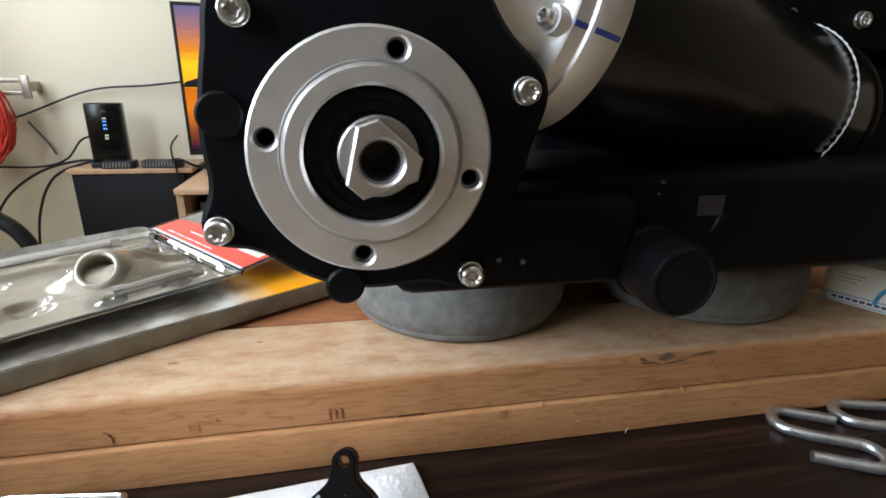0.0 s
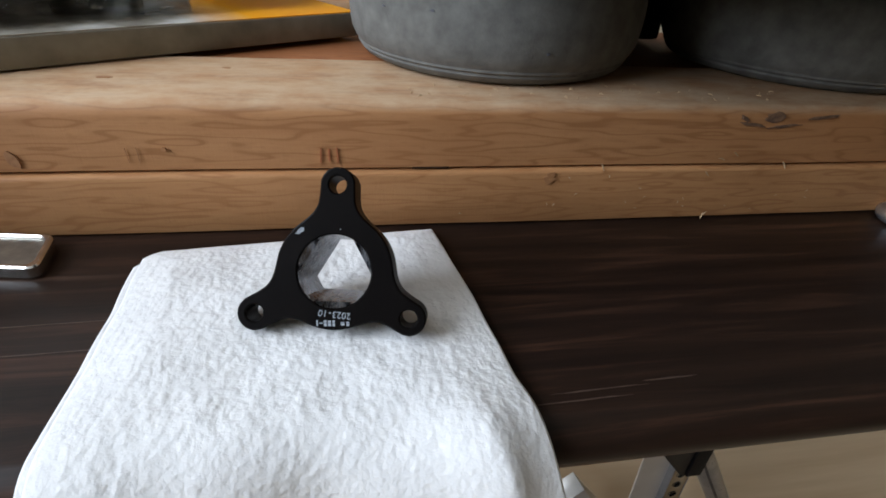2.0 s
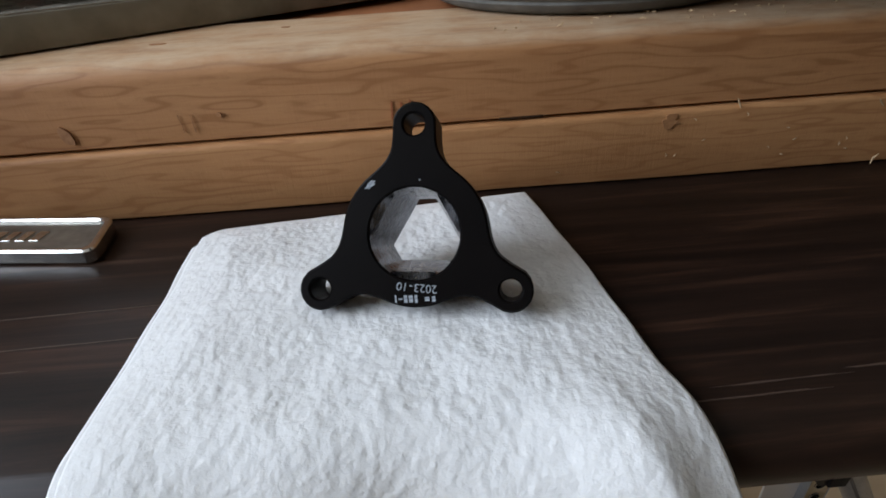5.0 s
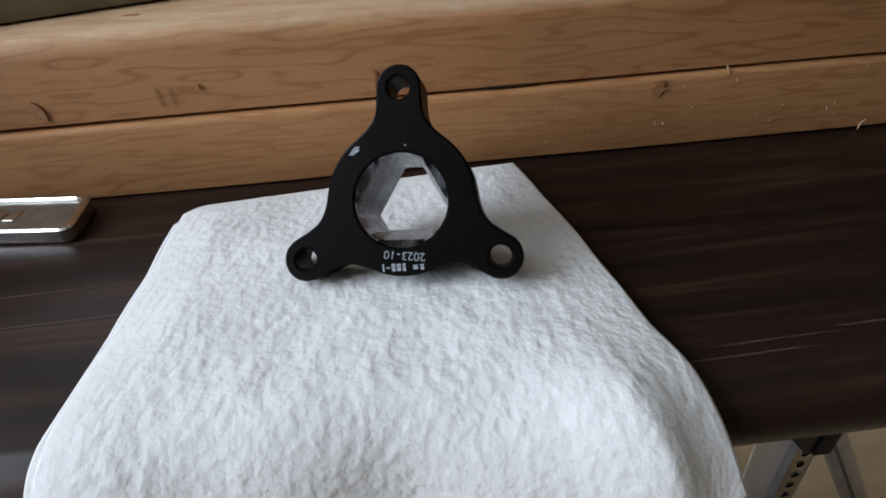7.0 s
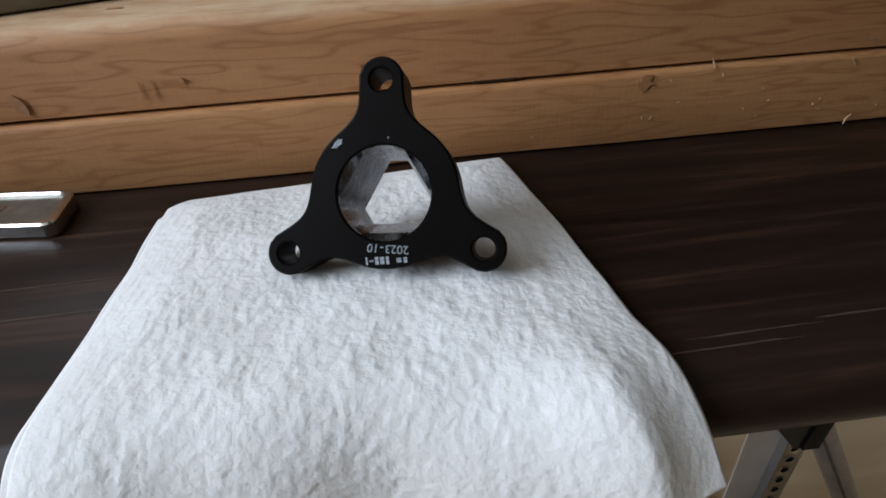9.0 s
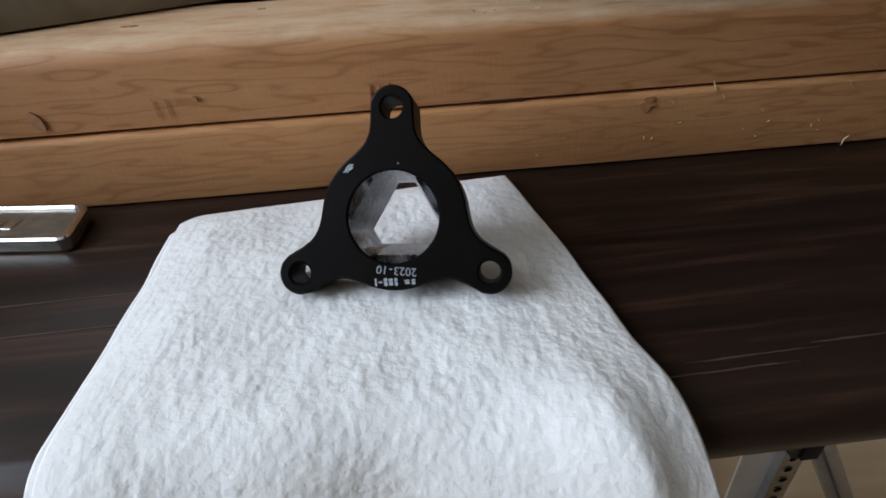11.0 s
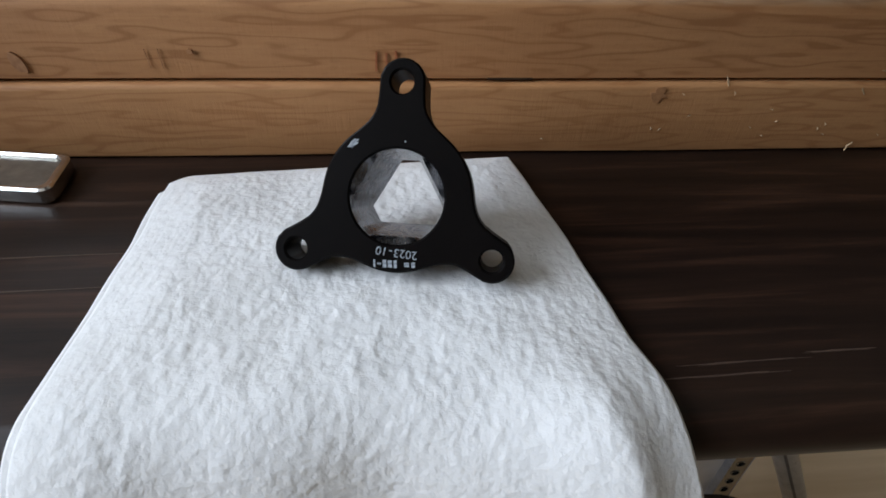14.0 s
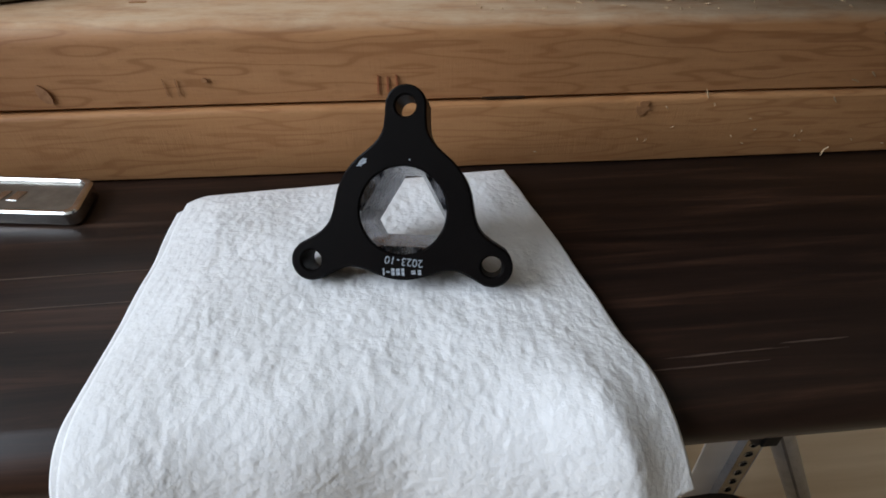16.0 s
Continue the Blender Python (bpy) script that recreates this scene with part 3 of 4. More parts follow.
part("knot", blob(0.0026, 0.0048, 3), M_KNOT, upper, "dark pine knot", at=on_front(-0.1575, 0.0463, 0.3539, 20))
for k, (dx, h) in enumerate(((-0.0045, 0.0088), (0.0002, 0.0075), (0.0048, 0.0092))):
    part("pencil_mark", box(-0.0004, 0.0004, -h / 2, h / 2, -0.0004, 0.0004), M_PENCIL, upper, "reddish pencil mark", at=on_front(dx + 0.0022, 0.0470, 0.3541, -3 + 3 * k))
for k, x in enumerate((-0.1030, -0.0975)):
    part("pencil_mark", box(-0.0002, 0.0002, -0.0042, 0.0042, -0.0002, 0.0002), M_FAINT, upper, "faint reddish mark", at=on_front(x, 0.0480, 0.3541, 4 - 3 * k))
part("knot", blob(0.0013, 0.0010, 7), M_FAINT, upper, at=on_front(-0.084, 0.0514, 0.3540))
part("knot", blob(0.0040, 0.0030, 21, rough=0.9, thick=0.0002), M_FAINT, low, "soft brown stain", at=on_front(0.1356, 0.0322, 0.3512))
part("dark_gouge", blob(0.0072, 0.0028, 8, rough=0.6), M_DARKMARK, upper, "dark gouge in the board's edge", at=on_front(0.281, 0.0700, 0.3549, 4))
for x, z, rx, rz, tr in ((0.266, 0.0655, 0.009, 0.0009, -8), (0.289, 0.0645, 0.010, 0.0009, 6), (0.318, 0.0705, 0.012, 0.0008, 6), (0.260, 0.069, 0.004, 0.0012, -30)):
    part("scratch", blob(rx, rz, int(x * 1000), rough=0.7), M_DARKMARK, upper, at=on_front(x, z, 0.3546, tr))
for x, y, rx, ry, s in ((-0.122, 0.400, 0.0045, 0.0012, 4), (-0.06, 0.425, 0.0022, 0.0008, 6)):
    part("stain", blob(rx, ry, s, rough=0.5, thick=0.0004), M_KNOT, upper, at=pose(x, y, 0.0763))
rnd = random.Random(5)
for x, z, y in ((0.252, 0.043, 0.3525), (0.243, 0.034, 0.350), (0.262, 0.046, 0.3535), (0.250, 0.004, 0.348), (0.17, 0.0385, 0.3520), (0.30, 0.0385, 0.3520)):
    a = rnd.uniform(-70, 70)
    part("splinter", tube([(-0.003, 0, 0), (0, 0.0006, 0.0004), (0.003, 0, 0)], [0.0002, 0.0005, 0.0002], 6), M_SPLINTER, upper, at=pose(x, y, z, 0, a, rnd.uniform(-20, 20)))
for k in range(46):
    x, y = 0.05 + 0.30 * rnd.random(), 0.366 + 0.035 * abs(rnd.gauss(0, 0.6))
    l = rnd.uniform(0.0005, 0.0017)
    part("wood_shaving", tube([(-l, 0, 0), (0, 0.0003, 0.0004), (l, 0, 0)], [0.0002, 0.0004, 0.0002], 5), M_SPLINTER, upper, at=pose(x, y, 0.0766, 0, rnd.uniform(-15, 15), rnd.uniform(0, 180)))
for k in range(18):
    x, z = rnd.uniform(0.08, 0.33), rnd.uniform(0.006, 0.034)
    part("wood_shaving", tube([(-0.0011, 0, 0), (0, -0.0004, 0.0003), (0.0011, 0, 0)], [0.0001, 0.0003, 0.0001], 5), M_SPLINTER, low, at=pose(x, 0.3508, z, 0, rnd.uniform(-80, 80), 0))
part("dark_split", box(-0.010, 0.012, -0.0004, 0.0006, -0.0005, 0.0005), M_SPLIT, upper, at=pose(0.060, 0.3546, 0.0388))


# ---------------------------------------------------------------- the paper towel
SP = Vector((0.0056, 0.2562, 0.0362))


def napkin_sheet(left, right_back, right_front, back, skew, hem_l, hem_r, z0, bulge, seed, bend0, bend1):
    """A soft folded sheet that lies on the table and sinks in a wide curve over its front edge."""
    bm = bmesh.new()
    nu, nv = 190, 260
    grid = []
    for i in range(nu + 1):
        u = i / nu
        y, z, s, col = back - skew * (1 - u) - 0.006 * max(0, 1 - u / 0.06) ** 2, 0.0, 0.0, []
        hem = hem_l + (hem_r - hem_l) * u ** 1.6 + 0.0012 * math.sin(u * 11)
        steep = radians(84 - 30 * max(0, u - 0.55) / 0.45)
        total = y - 0.196 + hem
        step = total / nv
        for j in range(nv + 1):
            v = j / nv
            lx = left + 0.002 * math.sin(3.1 * v) - 0.0045 * max(0, v - 0.45) / 0.55
            w = min(1, v * 1.02)
            rx = right_back + (right_front - right_back) * (0.35 * w + 0.65 * (1 - (1 - w) ** 1.7)) + 0.006 * max(0, v - 0.70) / 0.30
            x = lx + (rx - lx) * u
            soft = min(1, min(u, 1 - u) * 8 + 0.05, v * 12 + 0.05)
            wav = 0.0020 * noise.noise(Vector((x * 26, s * 26, seed))) + 0.0005 * noise.noise(Vector((x * 75, s * 75, seed))) + 0.00032 * noise.noise(Vector((x * 330, s * 230, seed)))
            hang = max(0, min(1, (s - (back - 0.235)) / 0.06))
            hang = hang * hang * (3 - 2 * hang)
            d = u - 0.885 + 0.05 * (1 - hang)
            ridge = hang * 0.0085 * math.exp(-(d / (0.12 if d < 0 else 0.055)) ** 2)
            fold = hang * (0.0022 * math.sin(u * 9 + 0.4) + 0.0012 * math.sin(u * 21))
            col.append(bm.verts.new((x + 0.0008 * noise.noise(Vector((s * 40, u * 3, 4))), y - fold - 0.7 * ridge, z0 + z + 0.75 * ridge + (bulge + wav) * soft ** 0.6)))
            a = steep * max(0, min(1, (bend0 - y) / (bend0 - bend1))) ** 1.1 if y > bend1 else steep
            y -= step * math.cos(a)
            z -= step * math.sin(a)
            s += step
        grid.append(col)
    for a, b in zip(grid, grid[1:]):
        for j in range(nv):
            bm.faces.new((a[j], a[j + 1], b[j + 1], b[j]))
    bmesh.ops.recalc_face_normals(bm, faces=bm.faces)
    bmesh.ops.solidify(bm, geom=bm.faces[:], thickness=0.0010)
    return bm


nap = thing("paper_towel", "folded white embossed paper towel hanging over the table edge", "paper towel")
part("upper_layer", napkin_sheet(-0.0950, 0.0610, 0.0832, 0.3395, 0.0145, 0.061, 0.0300, 0.0044, 0.0040, 1.7, 0.209, 0.178), M_NAPKIN, nap, smooth=180)
part("lower_layer", napkin_sheet(-0.0995, 0.0590, 0.0800, 0.3370, 0.0150, 0.064, 0.0300, 0.0014, 0.0006, 5.1, 0.2065, 0.184), M_NAPKIN, nap, smooth=180)


# ---------------------------------------------------------------- the chainring spider
def spider():
    u = Vector((0.980, -0.196, 0.030)).normalized()
    v = Vector((0.095, 0.530, 0.840))
    v = (v - u * v.dot(u)).normalized()
    w = u.cross(v)
    m = Matrix((u, v, w)).transposed().to_4x4()
    m.translation = SP
    sp = thing("chainring_spider", "black anodised three-arm chainring spider leaning back on a paper towel", "spider", m)
    R, lobe = 0.0383, 0.0075
    ends = [(r * math.cos(radians(a)), r * math.sin(radians(a))) for a, r in ((90, 0.0368), (210, R), (330, 0.0374))]

    def sdf(x, y):
        d = math.hypot(x, y) - 0.0250
        for ex, ey in ends:
            d = smin(d, capsule(x, y, ex * 0.2, ey * 0.2, ex, ey, lobe), 0.0085)
        return d

    out = star(sdf, 168, 0.055)
    part("three_arm_plate", plate(out, [circle(0.0157, 48)[::-1]] + [circle(0.0037, 24, e)[::-1] for e in ends], -0.0150, 0.0, 0.0007), M_ANOD, sp)
    # the hub behind the arms
    hub = lathe([(0.0157, -0.0148), (0.0200, -0.0148), (0.0192, -0.0250), (0.0184, -0.0262), (0.0157, -0.0262)], 56, closed=True)
    part("hub", hub, M_ANOD, sp)
    # three flats and three cut corners inside, drawing in towards the back
    def bore_radius(a, flat, corner):
        off = (a - radians(30) + math.pi / 3) % (2 * math.pi / 3) - math.pi / 3
        return min(flat / math.cos(off), corner / max(0.2, math.cos(math.pi / 3 - abs(off))))

    bm, rings = bmesh.new(), []
    for flat, corner, z in ((0.01566, 0.01566, -0.0262), (0.01566, 0.01566, -0.0006), (0.0130, 0.01535, -0.0026), (0.0098, 0.0138, -0.0262)):
        ring = []
        for i in range(144):
            a = 2 * math.pi * i / 144
            r = 0.01566 if flat == corner else bore_radius(a, flat, corner)
            ring.append(bm.verts.new((min(r, 0.01566) * math.cos(a), min(r, 0.01566) * math.sin(a), z)))
        rings.append(ring)
    for p, q in zip(rings, rings[1:] + rings[:1]):
        for i in range(144):
            bm.faces.new((p[i - 1], p[i], q[i], q[i - 1]))
    part("bore", bm, M_BORE, sp, "bright scuffed steel bore with three flats", smooth=12)
    # printing on the face, upside down
    for k, ch in enumerate("2023-10"):
        writing("stamped_character", ch, 0.0040, M_PAINT_MARK, pose(0.0070 - 0.0020 * k, -0.0186 + 0.00015 * k, 0.0001, 0, 0, 180 - 2 * k), sp)
    for k, (x, wd, hh) in enumerate(((-0.0062, 0.0006, 0.0026), (-0.0046, 0.0014, 0.0006), (-0.0028, 0.0012, 0.0026), (-0.0010, 0.0014, 0.0024), (0.0008, 0.0010, 0.0026), (0.0046, 0.0016, 0.0014), (0.0068, 0.0012, 0.0018))):
        part("stamp_bar", box(-wd / 2, wd / 2, -hh / 2, hh / 2, 0, 0.0002), M_PAINT_MARK, sp, at=pose(x, -0.0222 + 0.00005 * k, 0.00005, 0, 0, 5))
    part("blue_scuff", blob(0.0019, 0.0008, 12, rough=0.9, thick=0.0001), M_PAINT_MARK, sp, at=pose(-0.0150, 0.0165, 0.0001, 0, 0, 40))
    part("blue_scuff", blob(0.0003, 0.0003, 13, rough=0.5, thick=0.0001), M_PAINT_MARK, sp, at=pose(0.0020, 0.0180, 0.0001))
    return sp


spider()


# ---------------------------------------------------------------- wrench and hooks on the table
def wrench():
    w = thing("wrench", "chromed steel wrench with a recessed stamped handle panel", "wrench", pose(-0.1425, 0.3265, 0.0005, 0, 0, -8))
    L, h = 0.21, 0.0160

    def shape(l, hh, r, x1):
        pts = []
        for cx, cy, a0 in ((x1 - r, hh - r, 0), (x1 - l + r, hh - r, 90), (x1 - l + r, -hh + r, 180), (x1 - r, -hh + r, 270)):
            for i in range(7):
                a = radians(a0 + 15 * i)
                pts.append((cx + r * math.cos(a) - 0.30 * (cy + r * math.sin(a)), cy + r * math.sin(a)))
        return pts

    part("handle", plate(shape(L, h, 0.0058, 0), [shape(L - 0.008, h - 0.0032, 0.0045, -0.0040)], 0.0, 0.0074, 0.0009), M_WRENCH, w)
    part("panel", plate(shape(L - 0.0082, h - 0.0033, 0.0045, -0.0041), [], 0.002, 0.0054), M_WRENCH_IN, w, "matt recessed panel")
    for k in range(9):
        wd = 0.0042 if k % 3 else 0.0050
        part("stamp_bar", box(-wd / 2, wd / 2, -0.0042, 0.0042, 0, 0.0004, 0.0001, 1), M_WRENCH, w, at=pose(-0.034 - 0.0072 * k, 0.0, 0.0054))
    jaw = lathe([(0.010, 0), (0.024, 0), (0.026, 0.002), (0.026, 0.010), (0.024, 0.012), (0.010, 0.012)], 36, closed=True)
    part("ring_end", jaw, M_WRENCH, w, at=pose(-L - 0.022, 0, 0))


wrench()


def s_hook(m, label):
    """A bent galvanised rod in the shape of an S, lying flat."""
    r, R, leg = 0.0048, 0.0150, 0.039
    pts = [(leg, R * 2, 0)]
    pts += [(x, 2 * R, 0) for x in (leg * 0.6, leg * 0.2, 0)]
    pts += [(R * math.cos(radians(a)), R + R * math.sin(radians(a)), 0) for a in range(110, 271, 20)]
    pts += [(x, -0.002, 0) for x in (leg * 0.3, leg * 0.8, leg * 1.2)]
    ex = leg * 1.15
    pts += [(ex + R * math.cos(radians(a)), -R - 0.002 + R * math.sin(radians(a)), 0) for a in range(80, -91, -20)]
    pts += [(x, -2 * R - 0.002, 0) for x in (ex - 0.01, ex * 0.4, ex * 0.05)]
    ob = thing("s_hook", label, "hook", m, "hooks on the table")
    part("rod", tube(spline(pts, 4), r, 14), M_GALV, ob)
    return ob


hook = s_hook(pose(0.396, 0.3205, 0.0050, 0, 0, -28), "galvanised steel S-hook lying on the table by the boards")
copy_thing(hook, pose(0.466, 0.3195, 0.0051, 0, 0, -16))


# ---------------------------------------------------------------- wheels and motor on the boards
def wheel(m):
    w = thing("rubber_wheel", "grey solid rubber wheel lying flat on the boards", "wheel", m, "wheels under the motor")
    R, h = 0.1085, 0.0695
    prof = [(0.045, 0.004), (0.085, 0.0), (0.093, 0.0), (0.0985, 0.0025), (0.1010, 0.0055), (0.1008, 0.0070), (0.1028, 0.0085), (0.1027, 0.0100), (0.1048, 0.0130)]
    prof += [(R - 0.0022 * ((z - 0.036) / 0.022) ** 2, z) for z in (0.018, 0.024, 0.030, 0.036, 0.042, 0.048, 0.054)]
    prof += [(0.1035, 0.0585), (0.1018, 0.0595), (0.1015, 0.0612), (0.0995, 0.0640), (0.0950, 0.0680), (0.0900, h), (0.0830, h), (0.0800, 0.0660), (0.045, 0.0660)]
    part("tyre", lathe(prof, 96, closed=True), M_TYRE, w)
    # the plate's bluish reflection is put into the disc's colour
    part("disc", lathe([(0.0, 0.0690), (0.060, 0.0690), (0.0790, 0.0685), (0.0798, 0.0662), (0.0, 0.0662)], 64), M_WHEELDISC, w, "wheel disc, its bluish reflection put into the colour")
    part("hub", lathe([(0.0, 0.010), (0.0448, 0.010), (0.0448, 0.0655), (0.0, 0.0655)], 40), M_BLACKPLASTIC, w, "black hub")
    rnd = random.Random(3)
    for k in range(4):
        a = radians(rnd.uniform(180, 330))
        z = rnd.uniform(0.02, 0.055)
        part("nick", blob(0.0016, 0.0007, 30 + k, rough=0.8, thick=0.0005), M_DARKTOOL, w, at=pose(0.1083 * math.cos(a), 0.1083 * math.sin(a), z, 90, 0, math.degrees(a) + 90))
    return w


wh = wheel(pose(0.126, 0.4890, 0.0767))
copy_thing(wh, pose(0.386, 0.4800, 0.0767, 0, 0, 75))


def socket_bolt(m, parent, r=0.0056):
    """A round head with a six-lobed socket."""
    lobes = []
    for i in range(36):
        a = 2 * math.pi * i / 36
        rr = r * (0.46 + 0.075 * math.cos(6 * a))
        lobes.append((rr * math.cos(a), rr * math.sin(a)))
    b = part("bolt", plate(circle(r, 36), [lobes[::-1]], -0.004, 0.0045, 0.0009), M_ZINC, parent, "zinc plated bolt", at=m)
    part("socket", plate(circle(r * 0.7, 24), [], -0.0035, 0.0018), M_STEEL, b)
    part("washer", plate(circle(r * 1.14, 36), [], -0.0045, -0.0005, 0.0003), M_ZINC, b)
    return b


def motor():
    mo = thing("electric_motor", "black and silver bicycle mid-drive motor lying on two rubber wheels", "motor", pose(0.0005, 0.0055, 0.001))
    cx, cz = 0.030, 0.2635
    bolts = ((-0.0235, 0.317), (0.1005, 0.2875), (-0.039, 0.2265), (0.077, 0.1995))

    def sdf(x, y):
        d = math.hypot(x - 0.001, y - 0.004) - 0.0745
        d = smin(d, math.hypot(x + 0.0085, y - 0.060) - 0.0490, 0.034)
        for (bx, bz), k in zip(bolts, (0.014, 0.030, 0.024, 0.030)):
            d = smin(d, math.hypot(x - bx + cx, y - bz + cz) - 0.0070, k)
        return d

    out = star(sdf, 150, 0.16)
    face = facing(cx, 0.240, cz)
    hub_face = facing(0.0287, 0.240, 0.2620)
    part("cover", plate(out, [], -0.026, 0.0, 0.0025), M_CASE, mo, "matt black gear cover", at=face)
    part("gearbox", plate([(x * 0.95, y * 0.95) for x, y in out], [], -0.095, -0.0262, 0.003), M_CASE, mo, at=face)
    # flange ring
    holes = [(0.0425 * math.cos(radians(a)), 0.0425 * math.sin(radians(a))) for a in (76, 170, -14, -97)]
    ring = part("flange", plate(circle(0.0497, 96), [circle(0.0362, 72)[::-1]] + [circle(0.0042, 24, h)[::-1] for h in holes], 0.0005, 0.0255, 0.0012), M_ALU, mo, "silver chainring flange", at=hub_face)
    part("boss", lathe([(0.0362, 0.004), (0.0362, 0.0262), (0.0345, 0.0288), (0.0288, 0.0288), (0.0275, 0.0275), (0.0275, 0.004)], 80, closed=True), M_ALU, ring)
    for h in holes:
        part("thread", lathe([(0.0041, 0.002), (0.0041, 0.022), (0.0034, 0.0215), (0.0034, 0.002)], 20, closed=True), M_DARKTOOL, ring, at=pose(h[0], h[1], 0))
    part("seal", lathe([(0.0150, 0.004), (0.0274, 0.004), (0.0274, 0.0235), (0.0258, 0.0250), (0.0225, 0.0250), (0.0215, 0.0232), (0.0180, 0.0228), (0.0172, 0.0215), (0.0150, 0.0215)], 72, closed=True), M_RUBBERCAP, mo,
         "black rubber shaft seal", at=hub_face)
    # spindle with three flats
    tri = []
    for a in (108, 228, 348):
        for da in (-16, 16):
            tri.append((0.0162 * math.cos(radians(a + da)), 0.0162 * math.sin(radians(a + da))))
    sp = part("spindle", plate(tri, [circle(0.0086, 40)[::-1]], 0.006, 0.0405, 0.0011), M_STEEL, mo, "bright steel spindle with three flats", at=hub_face @ pose(0.0021, -0.0004, 0), smooth=20)
    part("spindle_collar", lathe([(0.010, 0.006), (0.0166, 0.006), (0.0166, 0.0255), (0.0156, 0.0265), (0.010, 0.0265)], 48, closed=True), M_STEEL, sp)
    part("bore", lathe([(0.0085, 0.007), (0.0085, 0.0385), (0.0078, 0.038), (0.0074, 0.0100), (0.0, 0.0100), (0.0, 0.007)], 32), M_DARKTOOL, sp, "dark threaded bore")
    for bx, bz in bolts:
        socket_bolt(facing(bx, 0.2365, bz), mo)
    for px, pz, r in ((-0.0335, 0.2765, 0.0098), (0.0150, 0.1965, 0.0092)):
        part("plug", lathe([(r, -0.006), (r, 0.0016), (r - 0.0012, 0.0028), (0, 0.0030)], 36), M_RUBBERCAP, mo, "round black plug", at=facing(px, 0.2395, pz))
    # big black motor barrel
    a, b = Vector((0.197, 0.345, 0.316)), Vector((0.432, 0.430, 0.264))
    d = (b - a).normalized()
    bm_ = Matrix.Translation(a) @ d.to_track_quat("Z", "Y").to_matrix().to_4x4()
    L = (b - a).length
    barrel = part("barrel", lathe([(0.0, -0.066), (0.066, -0.066), (0.0680, -0.064), (0.0680, L - 0.01), (0.066, L), (0.050, L + 0.003), (0.0, L + 0.003)], 80), M_GLOSSBLACK, mo, "glossy black motor barrel", at=bm_)
    part("end_cap", lathe([(0.050, L), (0.046, L + 0.055), (0.040, L + 0.060), (0.0, L + 0.060)], 56), M_RUBBERCAP, barrel, "black rubber end cap")
    part("end_band", lathe([(0.0683, L - 0.012), (0.0692, L - 0.010), (0.0692, L - 0.004), (0.0675, L + 0.001), (0.060, L + 0.001)], 72), M_RUBBERCAP, barrel)
    near = bm_.to_3x3().inverted() @ Vector((0.34, -0.94, 0.0))
    toward = math.atan2(near.y, near.x)
    # silver end bell at the barrel's left end
    bell = part("end_bell", lathe([(0.0, -0.166), (0.048, -0.166), (0.051, -0.162), (0.0535, -0.122), (0.0560, -0.1120), (0.0600, -0.1040), (0.0640, -0.1005), (0.0672, -0.0995), (0.0685, -0.0980),
                                   (0.0688, -0.0890), (0.0706, -0.0880), (0.0712, -0.0865), (0.0712, -0.0680), (0.0700, -0.0655), (0.0, -0.0655)], 96), M_CAST, barrel, "cast aluminium end bell")
    v = d.cross(Vector((0.34, -0.94, 0.0)) - d * d.dot(Vector((0.34, -0.94, 0.0)))).normalized()
    u = v.cross(d)

    def round_axis(deg):
        """The turn about the barrel's axis that faces deg below its near side."""
        w = bm_.to_3x3().inverted() @ (u * math.cos(radians(deg)) + v * math.sin(radians(deg)))
        return math.atan2(w.y, w.x)

    for deg in (17, 77, -43):
        a2 = round_axis(deg)
        x, y = 0.0612 * math.cos(a2), 0.0612 * math.sin(a2)
        part("bolt_lug", tube([(x, y, -0.1060), (x, y, -0.0900)], 0.0070, 20), M_CAST, bell)
        socket_bolt(pose(x, y, -0.1072, 180, 0, 0), bell, 0.0046)
        part("rib", box(0.050, 0.0605, -0.0022, 0.0022, -0.158, -0.101, 0.0015), M_CAST, bell, at=pose(0, 0, 0, 0, 0, math.degrees(a2) + 14))
    for s0, s1, r in ((-0.0975, -0.0892, 0.0688), (-0.0862, -0.0684, 0.0712)):
        part("marker_line", box(r - 0.001, r + 0.0003, -0.0014, 0.0014, s0, s1), M_BLUEINK, bell, "blue marker line", at=pose(0, 0, 0, 0, 0, math.degrees(round_axis(15))))
    # twisted cord round the barrel's end
    pts = []
    for i in range(130):
        ang = toward + radians(95 - 225 * i / 129)
        tw = 0.0005 * math.sin(i * 1.9)
        pts.append((0.0696 * math.cos(ang) + tw, 0.0696 * math.sin(ang) + tw, L - 0.055 + tw))
    part("safety_cord", tube(pts, [0.0007 + 0.0003 * math.sin(i * 1.9) for i in range(130)], 6), M_WIRECORD, barrel, "twisted pale cord")
    # stub tube with a round cap, parallel to the spindle
    stub = facing(0.1962, 0.2340, 0.1885) @ Matrix.Scale(1.13, 4)
    part("stub_tube", lathe([(0.0, -0.20), (0.0205, -0.20), (0.0205, -0.030), (0.0190, -0.028), (0.0190, -0.0245), (0.0, -0.0245)], 56), M_CASE, mo, "black stub tube", at=stub)
    cap = part("stub_cap", lathe([(0.0196, -0.0244), (0.0196, -0.006), (0.0182, -0.0035), (0.0182, -0.0010), (0.0172, 0.0010), (0.0158, 0.0016), (0.0148, 0.0008), (0.0, 0.0012)], 56), M_RUBBERCAP, mo,
               "round black rubber cap", at=stub)
    # lower body and mounting bracket
    part("lower_body", box(0.060, 0.560, 0.306, 0.430, 0.158, 0.238, 0.016, 4), M_CASE, mo)
    part("lower_arm", box(0.040, 0.185, 0.262, 0.330, 0.176, 0.232, 0.012, 3), M_CASE, mo)
